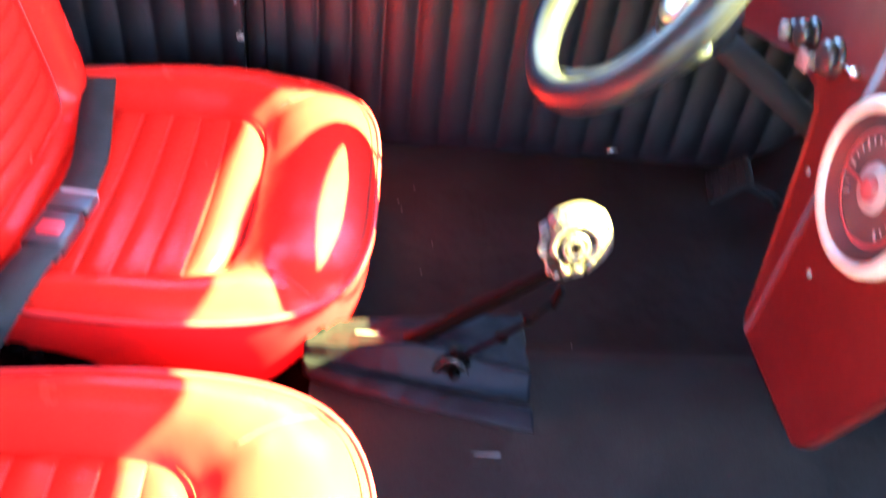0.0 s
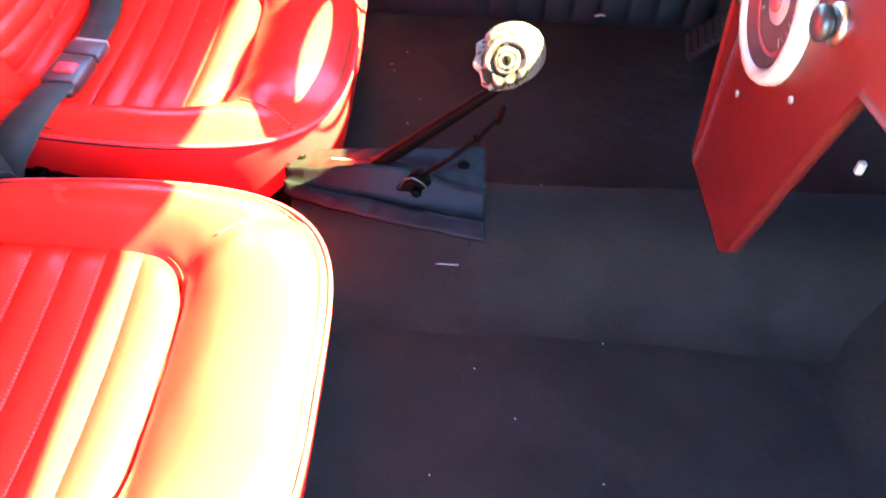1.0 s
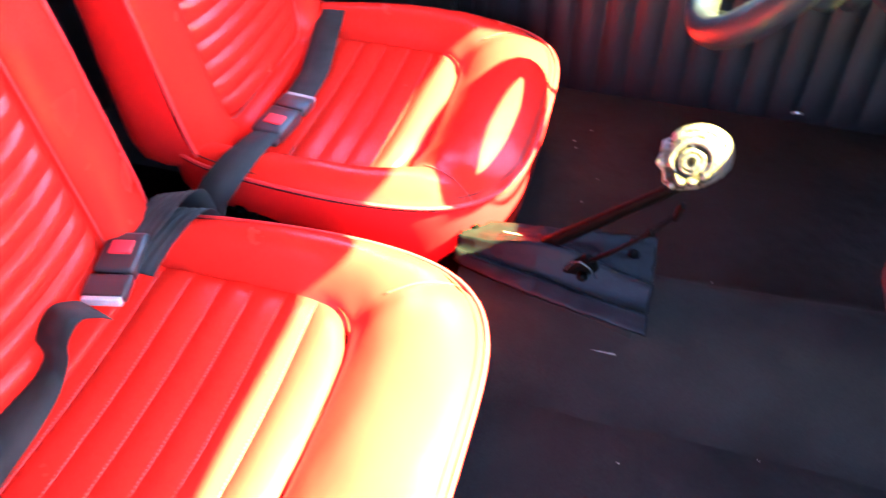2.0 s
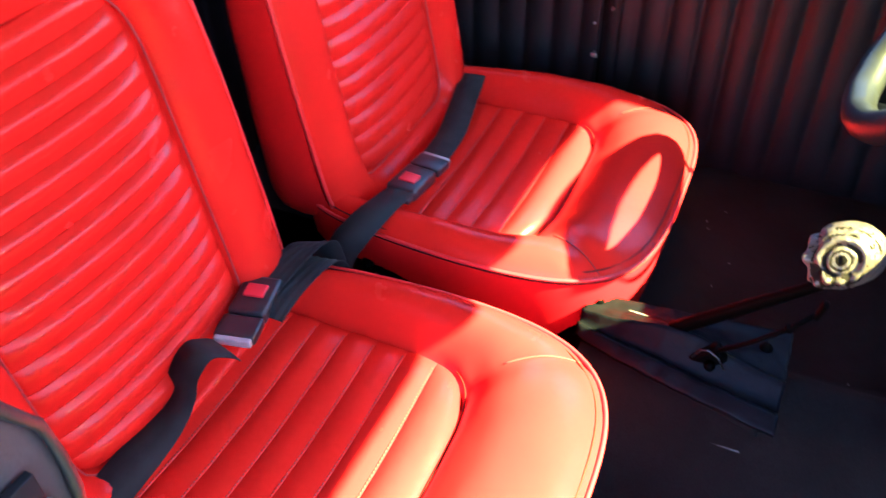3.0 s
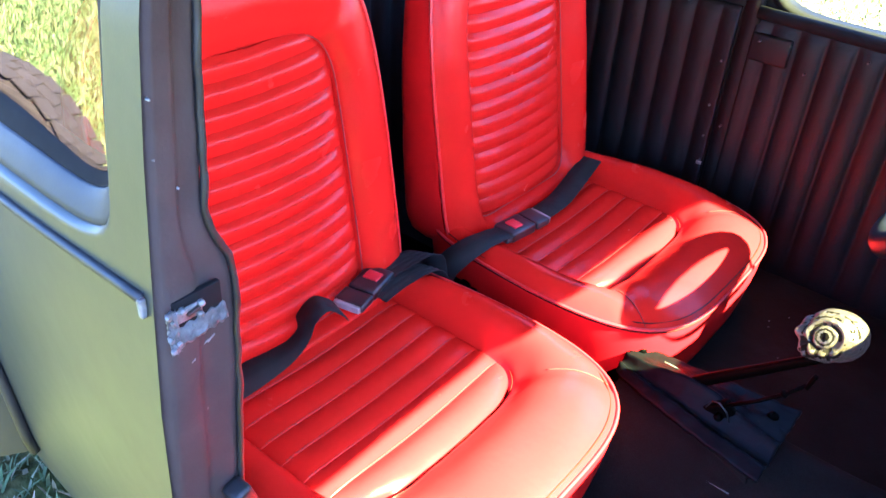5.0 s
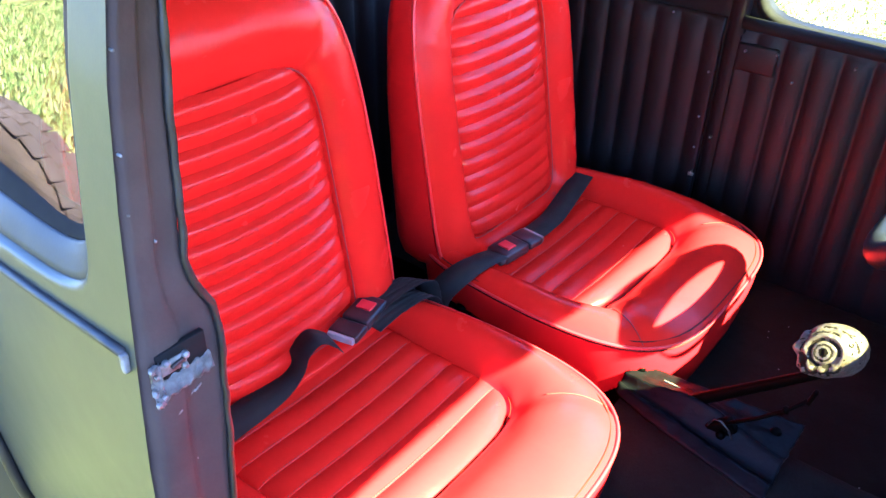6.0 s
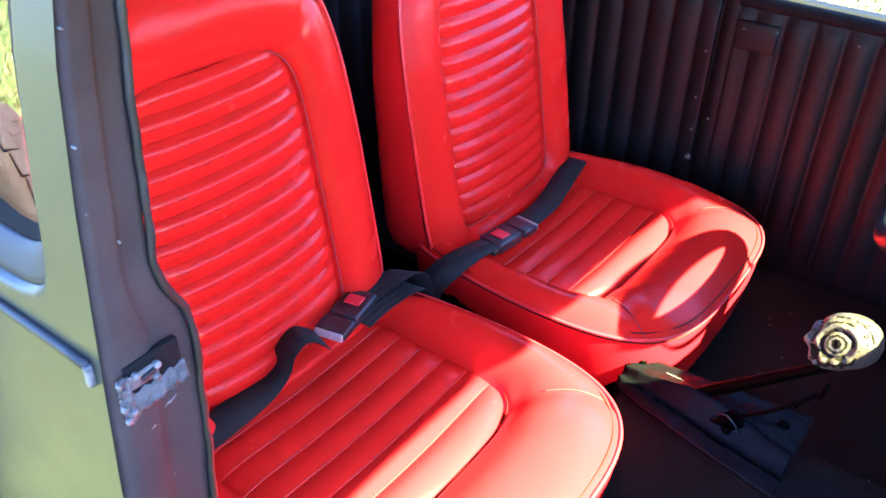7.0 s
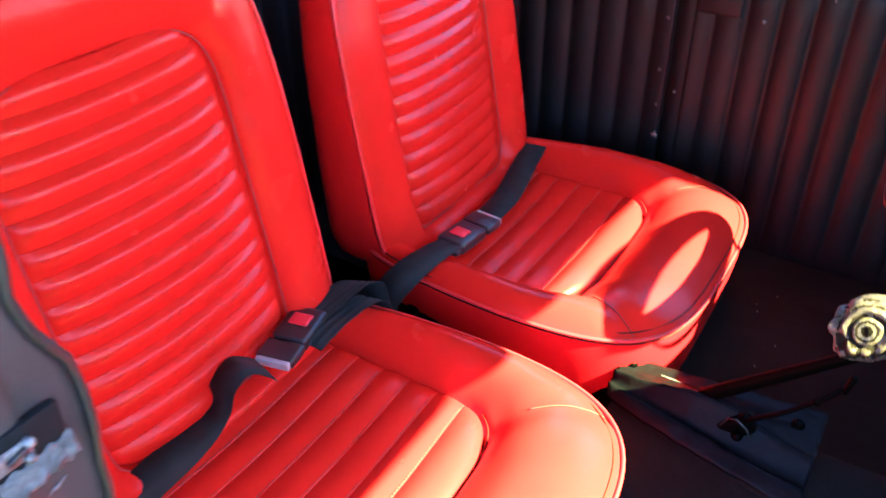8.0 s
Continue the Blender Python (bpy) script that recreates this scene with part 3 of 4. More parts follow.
for x, z in ((-0.123, 0.535), (-0.062, 0.541), (-0.024, 0.496), (0.078, 0.548), (-0.155, 0.344), (0.25, 0.55), (0.42, 0.55)):
    door_part("door_screw", lathe([(0.0024, -0.006), (0.0024, 0.001), (0.0012, 0.002)], Matrix.Translation((x, FAR_Y - 0.006, z)) @ Matrix.Rotation(radians(90), 4, "X"), 10), WORN)
# bright steel sliver added as a glint on the trim
door_part("trim_glint", tube([(0.47, FAR_Y - 0.004, 0.078), (0.48, FAR_Y - 0.004, 0.082), (0.49, FAR_Y - 0.003, 0.080)], 0.002, 6), STEEL)

# ---- the seats ----
CX = -0.24                        # middle of the cushion's outline
NRING = 144
TH = [2 * math.pi * k / NRING for k in range(NRING)]
Z0 = -FLOOR                       # heights below are above the car's datum


def cushion_edge(t, k=1.0):
    r = oval(t, 0.323, 0.24, 0.272, 3.8, 5.0)
    x, y = r * math.cos(t), r * math.sin(t)
    if x < 0.10:
        y *= 1 - 0.9 * max(0.0, (0.10 - x) / 0.34) ** 2 * 0.16
    return CX + x * k, y * k


def pad_edge(t):
    r = oval(t, 0.158, 0.20, 0.188, 4.5, 9.0)
    x, y = r * math.cos(t), r * math.sin(t)
    return CX + x, y


def cushion_z(x, y, s):
    """Height of the bolster from the pleated pad (s=0) to the piping (s=1)."""
    z = 0.195 + 0.051 * math.sin(math.pi / 2 * min(1.0, s / 0.55)) ** 0.8
    if s > 0.55:
        z -= 0.026 * ((s - 0.55) / 0.45) ** 2.2
    z -= 0.012 * max(0.0, min(1.0, (-0.22 - x) / 0.2))
    front = max(0.0, min(1.0, (x + 0.10) / 0.06))
    # sewn creases running from the pad's corners to the outer corners
    for sy in (1, -1):
        ax, ay, bx, by = -0.085, 0.165 * sy, 0.035, 0.232 * sy
        dx, dy = bx - ax, by - ay
        k = max(0.0, min(1.0, ((x - ax) * dx + (y - ay) * dy) / (dx * dx + dy * dy)))
        d = math.hypot(x - ax - k * dx, y - ay - k * dy)
        z -= (0.008 * (1 - k) ** 1.5 + 0.0035) * math.exp(-(d / (0.012 + 0.012 * (1 - k))) ** 2)
    z += front * 0.004 * noise.noise((x * 16, y * 11, 2.0)) * (1 - s)
    return z + 0.0016 * noise.noise((x * 24, y * 24, 5.0))


seat = thing("bucket_seat", (0.0, 0.0, FLOOR), "red vinyl bucket seat with pleated centre and folded lap belt on it", "car seat", "front seats")

rings = []
for s in (0.0, 0.03, 0.07, 0.12, 0.18, 0.25, 0.33, 0.42, 0.52, 0.62, 0.72, 0.81, 0.89, 0.95, 1.0):
    ring = []
    for t in TH:
        xa, ya = pad_edge(t)
        xb, yb = cushion_edge(t)
        x, y = lerp(xa, xb, s), lerp(ya, yb, s)
        ring.append((x, y, cushion_z(x, y, s) + Z0))
    rings.append(ring)
rings.insert(0, [(CX + (p[0] - CX) * 0.975, p[1] * 0.975, 0.184 + Z0) for p in rings[0]])
part("cushion_bolster", loft(rings), RED, seat, "red vinyl padded bolster")
# side border below the piping
rings = []
for k, z in ((0.998, 0.220), (0.999, 0.207), (0.994, 0.180), (0.982, 0.150), (0.964, 0.115), (0.945, 0.085), (0.92, 0.080)):
    rings.append([(*cushion_edge(t, k), z + 0.0014 * noise.noise((20 * cushion_edge(t)[0], 20 * cushion_edge(t)[1], z * 30)) + Z0) for t in TH])
part("cushion_border", loft(rings, True, False, True), RED_SIDE, seat, "plain red vinyl cushion border")
for k, z, r in ((1.001, 0.2215, 0.0030), (0.968, 0.2270, 0.0012)):
    part("cushion_piping", tube([(*cushion_edge(t, k), z + Z0) for t in TH], r, 6, True), PIPING if r > 0.002 else SEAM, seat)
part("cushion_lower_seam", tube([(*cushion_edge(t, 1.0005), 0.2160 + Z0) for t in TH], 0.0014, 5, True), SEAM, seat)

# pleats of the cushion: sewn rolls running across the seat
SEAMS = [-0.083, -0.142, -0.185, -0.228, -0.271, -0.314, -0.357, -0.400, -0.437]


def pad_half(x):
    a = 0.158 if x > CX else 0.20
    n = 4.5 if x > CX else 9.0
    return 0.188 * (1 - min(0.97, abs((x - CX) / a)) ** n) ** (1 / n)


def pleat_roll(x0, x1, high):
    def fn(u, v):
        x = lerp(x0, x1, v)
        arch = math.sin(math.pi * v) ** 0.85 if 0 < v < 1 else 0.0
        y = u * pad_half(min(max(x, -0.43), -0.088))
        ends = (1 - abs(u) ** 6) ** 0.5 if abs(u) < 1 else 0.0
        sag = -0.006 * (1 - u * u)
        bow = 0.006 * (u * u)
        return (x - bow, y, 0.188 + (0.010 + high * arch) * ends + sag * 0.6 + 0.0012 * noise.noise((x * 30, y * 14, 8)) + Z0)
    us = [-1, -0.985, -0.96, -0.92, -0.86] + span(-0.78, 0.78, 17) + [0.86, 0.92, 0.96, 0.985, 1]
    return slab(fn, us, [0, 0.03, 0.09, 0.18, 0.3, 0.42, 0.54, 0.66, 0.78, 0.88, 0.95, 1.0], (0, 0, -0.012))


for x1, x0 in zip(SEAMS, SEAMS[1:]):
    part("cushion_pleat", pleat_roll(x0, x1, 0.0130 if x1 > -0.1 else 0.0050), RED, seat)


def dashes(points, radius, gap=0.5):
    """A row of stitches along a line."""
    bm = bmesh.new()
    for a, b in zip(points, points[1:]):
        a, b = Vector(a), Vector(b)
        tube([a, a.lerp(b, gap)], radius, 4, bm=bm)
    return bm


def flank(x0, x1, high, u, v):
    x = lerp(x0, x1, v)
    arch = math.sin(math.pi * v) ** 0.85
    ends = (1 - abs(u) ** 6) ** 0.5
    return (x - 0.006 * u * u, u * pad_half(min(max(x, -0.43), -0.088)), 0.188 + (0.010 + high * arch) * ends - 0.0036 * (1 - u * u) + 0.0006 + Z0)


for x1, x0 in zip(SEAMS[1:], SEAMS[2:]):
    part("cushion_stitching", dashes([flank(x0, x1, 0.0050, u, 0.955) for u in span(-0.93, 0.93, 70)], 0.0008), THREAD, seat)
# stitched seams over the front corners
for sy in (1, -1):
    pts = []
    for k in span(0.22, 1.0, 22):
        x, y = lerp(-0.085, 0.035, k), lerp(0.165, 0.232, k) * sy
        pad = oval(math.atan2(y, x - CX), 0.158, 0.20, 0.188, 4.5, 9.0)
        rim_x, rim_y = cushion_edge(math.atan2(y, x - CX))
        s = (math.hypot(x - CX, y) - pad) / (math.hypot(rim_x - CX, rim_y) - pad)
        if s < 0.96:
            pts.append((x, y, cushion_z(x, y, max(0.0, s)) + 0.0012 + Z0))
    part("cushion_corner_seam", tube(pts, 0.0009, 5), THREAD, seat)

# backrest: built on its own leaning plane
BP, LEAN_BACK = Vector((-0.391, 0.0, 0.200 + Z0)), radians(9.8)
B_UP = Vector((-math.sin(LEAN_BACK), 0, math.cos(LEAN_BACK)))
B_OUT = Vector((math.cos(LEAN_BACK), 0, math.sin(LEAN_BACK)))
BV = 0.28


def back_edge(t, k=1.0):
    r = oval(t, 0.315, 0.30, 0.243, 3.6, 9.0)
    v, u = r * math.cos(t), r * math.sin(t)
    u *= 1 - 0.04 * max(0.0, v / 0.315)
    return u * k, BV + v * k


def back_pad_edge(t):
    r = oval(t, 0.185, 0.265, 0.150, 5.0, 12.0)
    return r * math.sin(t), BV + r * math.cos(t)


def on_back(u, v, n):
    return BP + B_UP * v + B_OUT * n + Vector((0, u, 0))


rings = []
for s in (0.0, 0.04, 0.09, 0.16, 0.25, 0.36, 0.48, 0.60, 0.72, 0.82, 0.90, 0.96, 1.0):
    ring = []
    for t in TH:
        ua, va = back_pad_edge(t)
        ub, vb = back_edge(t)
        u, v = lerp(ua, ub, s), lerp(va, vb, s)
        n = -0.012 + 0.027 * math.sin(math.pi / 2 * min(1, s / 0.45)) ** 0.8 - (0.028 * ((s - 0.45) / 0.55) ** 2.4 if s > 0.45 else 0)
        # sewn creases from the pad's upper corners
        for su in (1, -1):
            au, av, bu, bv = 0.125 * su, BV + 0.17, 0.20 * su, BV + 0.262
            du, dv = bu - au, bv - av
            k = max(0.0, min(1.0, ((u - au) * du + (v - av) * dv) / (du * du + dv * dv)))
            n -= 0.007 * (1 - 0.5 * k) * math.exp(-((math.hypot(u - au - k * du, v - av - k * dv)) / 0.010) ** 2)
        ring.append(on_back(u, v, n + 0.0018 * noise.noise((u * 20, v * 20, 3))))
    rings.append(ring)
rings.insert(0, [on_back(back_pad_edge(t)[0] * 0.97, BV + (back_pad_edge(t)[1] - BV) * 0.97, -0.04) for t in TH])
part("backrest_bolster", loft(rings), RED, seat, "red vinyl padded backrest frame")


def back_depth(v):
    return lerp(0.125, 0.058, max(0.0, min(1.0, v / 0.58)))


rings = []
for k, f in ((0.998, 0.08), (1.006, 0.16), (1.010, 0.35), (1.006, 0.6), (0.985, 0.85), (0.95, 0.97), (0.90, 1.0)):
    rings.append([on_back(*back_edge(t, k), -0.010 - f * back_depth(back_edge(t, k)[1]) + 0.002 * noise.noise((back_edge(t)[0] * 15, back_edge(t)[1] * 15, f * 3))) for t in TH])
part("backrest_border", loft(rings, True, False, True), RED_SIDE, seat, "plain red vinyl backrest side")
part("backrest_piping", tube([on_back(*back_edge(t, 1.003), -0.012) for t in TH], 0.0030, 6, True), PIPING, seat)

V_SEAMS = span(0.018, 0.466, 15)


def back_half(v):
    a = 0.185 if v > BV else 0.265
    n = 5.0 if v > BV else 12.0
    return 0.150 * (1 - min(0.985, abs((v - BV) / a)) ** n) ** (1 / n)


def back_pleat(v0, v1):
    def fn(q, w):
        v = lerp(v0, v1, w)
        arch = math.sin(math.pi * w ** 1.15) ** 1.15 if 0 < w < 1 else 0.0
        u = q * back_half(v)
        ends = (1 - abs(q) ** 6) ** 0.5 if abs(q) < 1 else 0.0
        bow = 0.006 * q * q
        return on_back(u, v + bow, -0.022 + (0.010 + 0.0078 * arch * (1.0 - 0.25 * q * q)) * ends + 0.006 * (1 - q * q) + 0.0012 * noise.noise((u * 14, v * 9, 1)))
    us = [-1, -0.98, -0.95, -0.9] + span(-0.82, 0.82, 15) + [0.9, 0.95, 0.98, 1]
    return slab(fn, us, [0, 0.04, 0.12, 0.22, 0.34, 0.5, 0.66, 0.78, 0.88, 0.96, 1.0], B_OUT * -0.012)


for v0, v1 in zip(V_SEAMS, V_SEAMS[1:]):
    part("backrest_pleat", back_pleat(v0, v1), RED, seat)
part("backrest_seam", tube([on_back(*[c * 1.0 for c in back_pad_edge(t)], -0.0105) for t in TH], 0.0013, 5, True), THREAD, seat)
part("cushion_seam", tube([(*pad_edge(t), 0.1965 + Z0) for t in sorted(TH, key=lambda a: (a + math.pi) % (2 * math.pi)) if pad_edge(t)[0] > CX + 0.115], 0.0011, 5), SEAM, seat)
# low steel seat frame and runners
fr = bmesh.new()
for y in (-0.19, 0.19):
    box(0.46, 0.03, 0.035, (-0.22, y, 0.0185), 0.004, bm=fr)
for x in (-0.40, -0.05):
    box(0.03, 0.40, 0.02, (x, 0, 0.030), 0.004, bm=fr)
part("seat_frame", fr, PLASTIC, seat, "black steel seat frame")

NEAR_Y, FAR_SEAT_Y = -0.390, 0.217
seat.location = (0.0, NEAR_Y, FLOOR)
far_seat = copy_thing(seat, Matrix.Translation((-0.002, FAR_SEAT_Y + 0.004, FLOOR)))
for piece in far_seat.children:
    if piece.name.startswith("cushion"):
        piece.location.x -= 0.022
tagged(far_seat, "red vinyl driver's seat with pleated centre and wheel shadow")
tagged(seat, "red vinyl passenger seat with pleated centre beside the open door")


# ---- lap belts ----
def ribbon(points, width=0.047, thick=0.0016, sides=None):
    """A strap along points; sides gives its width's direction at each."""
    pts = [Vector(p) for p in points]
    fine, wide = [], []
    n = len(pts)
    for i in range(n - 1):
        p0, p1, p2, p3 = pts[max(0, i - 1)], pts[i], pts[i + 1], pts[min(n - 1, i + 2)]
        for k in range(8):
            t = k / 8
            fine.append(0.5 * (2 * p1 + (p2 - p0) * t + (2 * p0 - 5 * p1 + 4 * p2 - p3) * t * t + (3 * p1 - p0 - 3 * p2 + p3) * t ** 3))
            wide.append(Vector(sides[i]).lerp(Vector(sides[i + 1]), t).normalized())
    fine.append(pts[-1])
    wide.append(Vector(sides[-1]).normalized())
    rings = []
    for i, p in enumerate(fine):
        ahead = (fine[min(i + 1, len(fine) - 1)] - fine[max(i - 1, 0)]).normalized()
        w = (wide[i] - ahead * wide[i].dot(ahead)).normalized()
        up = w.cross(ahead).normalized()
        prof = []
        for q in span(-1, 1, 21):
            prof.append(p + w * (q * width / 2) + up * (thick * (0.5 if abs(q) < 1 else 0.2) + 0.0008 * math.cos(q * 12.6)))
        for q in (1, 0, -1):
            prof.append(p + w * (q * width / 2) - up * thick * (0.5 if abs(q) < 1 else 0.2))
        rings.append(prof)
    return loft(rings, True, True, True)


def belt(label, base, straps, buckle_m):
    b = thing("seat_belt", base, label, "seat belt", "lap belts")
    off = -Vector(base)
    for pts, sides in straps:
        bm = ribbon(pts, sides=sides)
        bmesh.ops.translate(bm, vec=off, verts=bm.verts[:])
        part("webbing", bm, WEBBING, b, "black woven webbing")
    m = Matrix.Translation(off) @ buckle_m

    def put(bm):
        bmesh.ops.transform(bm, matrix=m, verts=bm.verts[:])
        return bm
    body = part("buckle", put(box(0.066, 0.050, 0.020, (0, 0, 0.010), 0.005)), PLASTIC, b, "black plastic buckle")
    part("release_button", put(box(0.022, 0.027, 0.004, (-0.004, 0, 0.0212), 0.0015)), BUTTON, body, "red release button")
    part("tongue_cover", put(box(0.036, 0.053, 0.014, (0.054, 0, 0.011), 0.004)), PLASTIC, b, "black plastic tongue cover")
    part("tongue", put(box(0.007, 0.047, 0.011, (0.0745, 0, 0.011), 0.0015)), TONGUE, b, "bright steel tongue end")
    part("strap_guide", put(box(0.016, 0.047, 0.010, (-0.038, 0, 0.008), 0.003)), PLASTIC, b)
    return b


def facing(origin, ahead, up):
    a = Vector(ahead).normalized()
    u = (Vector(up) - a * Vector(up).dot(a)).normalized()
    s = u.cross(a)
    m = Matrix((a, s, u)).transposed().to_4x4()
    m.translation = origin
    return m


# driver's belt lies across the cushion from the far rear corner to the tunnel
belt("black lap belt with red button across driver's seat", (-0.33, -0.02, FLOOR + 0.06),
     [([(-0.40, 0.47, 0.205), (-0.372, 0.432, 0.232), (-0.352, 0.34, 0.226), (-0.332, 0.25, 0.224), (-0.325, 0.20, 0.228), (-0.321, 0.155, 0.232)],
       [(1, 0.1, 0), (1, 0.15, 0.02), (1, 0.22, 0), (1, 0.25, 0), (1, 0.2, 0), (1, 0.2, 0)]),
      ([(-0.322, 0.045, 0.240), (-0.324, 0.012, 0.247), (-0.331, -0.028, 0.246), (-0.344, -0.060, 0.231), (-0.360, -0.080, 0.204), (-0.370, -0.090, 0.164)],
       [(1, 0.15, 0), (1, 0.2, 0), (1, 0.3, 0), (1, 0.3, 0.05), (1, 0.25, 0.1), (1, 0.2, 0.1)])],
     facing((-0.323, 0.075, 0.224), (0.10, 1, -0.02), (0, 0.05, 1)))
# passenger's belt lies at the back of the cushion, folded over near the door and doubled behind the buckle
belt("black lap belt with red button and folded strap on passenger seat", (-0.37, -0.10, FLOOR + 0.06),
     [([(-0.366, -0.335, 0.246), (-0.366, -0.350, 0.264), (-0.371, -0.372, 0.279), (-0.379, -0.393, 0.262), (-0.384, -0.404, 0.232), (-0.386, -0.425, 0.216), (-0.384, -0.48, 0.212), (-0.382, -0.60, 0.208), (-0.385, -0.66, 0.19)],
       [(0.9, -0.3, 0), (0.9, -0.25, 0), (0.9, -0.2, 0.05), (0.9, -0.15, 0.1), (0.9, -0.1, 0.15), (0.95, -0.1, 0), (0.9, -0.1, -0.35), (0.9, 0, -0.4), (0.9, 0, -0.3)]),
      ([(-0.385, -0.234, 0.252), (-0.381, -0.207, 0.256), (-0.376, -0.170, 0.260), (-0.371, -0.138, 0.258), (-0.366, -0.116, 0.243), (-0.362, -0.108, 0.205)],
       [(0.9, 0.30, 0), (0.9, 0.30, 0.1), (0.9, 0.35, 0.15), (0.9, 0.4, 0.1), (0.95, 0.4, 0), (1, 0.3, 0)]),
      ([(-0.356, -0.268, 0.246), (-0.357, -0.238, 0.250), (-0.356, -0.205, 0.250), (-0.352, -0.168, 0.250), (-0.347, -0.138, 0.240), (-0.346, -0.118, 0.205)],
       [(0.9, 0.2, -0.1), (0.9, 0.25, -0.15), (0.9, 0.2, 0), (0.9, 0.1, 0.05), (0.95, 0.2, 0), (1, 0.2, 0)])],
     facing((-0.381, -0.250, 0.240), (0.22, -1, -0.02), (0, -0.05, 1)))
# anchor bolts on the tunnel
for x, y in ((-0.345, -0.037), (-0.322, -0.050)):
    tagged(part("belt_anchor", lathe([(0.012, 0), (0.012, 0.008), (0.007, 0.012)], Matrix.Translation((x, y, 0.148)), 6), LEVER), "dark steel belt anchor bolt on the tunnel", "bolt", "belt anchors")


# ---- gear lever ----
lever = thing("gear_lever", (0.12, -0.04, 0.155), "black gear lever with cream skull knob and vinyl boot", "gear lever")
LO = Vector((0.12, -0.04, 0.155))


def lever_part(name, bm, material, label="", parent=None, smooth=True):
    bmesh.ops.translate(bm, vec=-LO, verts=bm.verts[:])
    return part(name, bm, material, parent or lever, label, smooth)


def boot_fn(a, b):
    """Creased vinyl sheet draped over the tunnel: a along the car, b across it."""
    x = lerp(-0.014, 0.254, a)
    y = lerp(lerp(0.012, 0.044, a), lerp(-0.058, -0.127, a ** 0.72), b)
    z = 0.172 - 0.012 * max(0.0, (b - 0.80) / 0.20) ** 2
    ridge = 0.010 * math.exp(-((b - 0.62 + 0.05 * math.sin(a * 3)) / 0.05) ** 2) - 0.012 * math.exp(-((b - 0.76) / 0.07) ** 2) * (0.4 + a)
    mound = 0.026 * math.exp(-((x - 0.12) / 0.075) ** 2 - ((y + 0.035) / 0.030) ** 2)
    return (x + 0.002 * noise.noise((b * 12, a * 4, 0)), y, z + ridge + mound + 0.0022 * noise.noise((x * 45, y * 55, 2)))


lever_part("boot_sheet", slab(boot_fn, span(0, 1, 60), span(0, 1, 44), (0, 0, -0.004)), BOOT, "creased black vinyl boot sheet")
lever_part("boot_skirt", slab(lambda a, b: (lerp(-0.008, 0.238, a), lerp(0.018, -0.028, b * 0.0) + lerp(-0.058, -0.127, a ** 0.72), lerp(0.166, 0.085, b) + 0.003 * noise.noise((a * 9, b * 5, 4))), span(0, 1, 30), span(0, 1, 8), (0, 0.004, 0)), CARPET, "black carpet under the boot")
for x, y in ((0.0, 0.0), (0.224, -0.001)):
    lever_part("boot_bolt", lathe([(0.0085, -0.004), (0.0085, 0.003), (0.006, 0.0065), (0.002, 0.0075)], Matrix.Translation((x, y, 0.173)), 12), LEVER, "domed black bolt of the boot")
for x0, x1, y in ((0.045, 0.075, -0.012), (0.184, 0.224, -0.125)):
    lever_part("boot_clip", box(x1 - x0, 0.0022, 0.0022, ((x0 + x1) / 2, y, 0.182 if y > -0.1 else 0.108), 0.0008), WORN)
# knuckle and flat lever leaning forward
lever_part("knuckle", box(0.046, 0.018, 0.026, (0.158, -0.054, 0.184), 0.006, Matrix.Rotation(radians(-42), 4, "Y")), LEVER, "black pivot knuckle")
lever_part("pivot_bolt", lathe([(0.007, 0), (0.007, 0.007), (0.004, 0.010)], Matrix.Translation((0.163, -0.063, 0.180)) @ Matrix.Rotation(radians(90), 4, "X"), 6), LEVER)
lever_part("spring_clip", tube([(0.140, -0.062, 0.182), (0.148, -0.066, 0.202), (0.158, -0.067, 0.206), (0.172, -0.067, 0.196), (0.180, -0.066, 0.180)], 0.0012, 6), PLASTIC)
rings = []
for k in span(0, 1, 12):
    c = Vector((0.108, -0.036, 0.196)).lerp(Vector((0.262, -0.052, 0.348)), k)
    w, h = lerp(0.0065, 0.005, k), lerp(0.0095, 0.0065, k)
    up = Vector((-0.69, 0, 0.72))
    rings.append([c + up * (h * s1) + Vector((0, w * s2, 0)) for s1, s2 in ((1, 0.6), (0.6, 1), (-0.6, 1), (-1, 0.6), (-1, -0.6), (-0.6, -1), (0.6, -1), (1, -0.6))])
lever_part("stick", loft(rings, True, True, True), LEVER, "black flat lever arm")
lever_part("trigger_rod", tube([(0.165, -0.060, 0.200), (0.205, -0.060, 0.236), (0.238, -0.060, 0.272), (0.258, -0.058, 0.300)], 0.0030, 8), LEVER)
lever_part("trigger", box(0.007, 0.009, 0.028, (0.262, -0.058, 0.308), 0.0025, Matrix.Rotation(radians(12), 4, "Y")), LEVER, "small steel trigger")
lever_part("trigger_joint", box(0.010, 0.009, 0.010, (0.236, -0.059, 0.270), 0.003), LEVER)

# skull-shaped knob: one carved mesh, the face towards the seats
SK = Vector((0.266, -0.052, 0.389))
eye_dir = Vector((0.03, -0.86, 0.46)).normalized()
roll_knob = Matrix.Rotation(radians(14), 3, eye_dir)
face_dir = (eye_dir * 0.66 + Vector((-0.80, 0.0, -0.06))).normalized()
left_dir = (eye_dir - face_dir * eye_dir.dot(face_dir)).normalized()
top_dir = face_dir.cross(left_dir)
top_dir = top_dir if top_dir.z > 0 else -top_dir
face_dir, left_dir, top_dir = roll_knob @ face_dir, roll_knob @ left_dir, roll_knob @ top_dir
skb = bmesh.new()
bmesh.ops.create_icosphere(skb, subdivisions=6, radius=1.0)
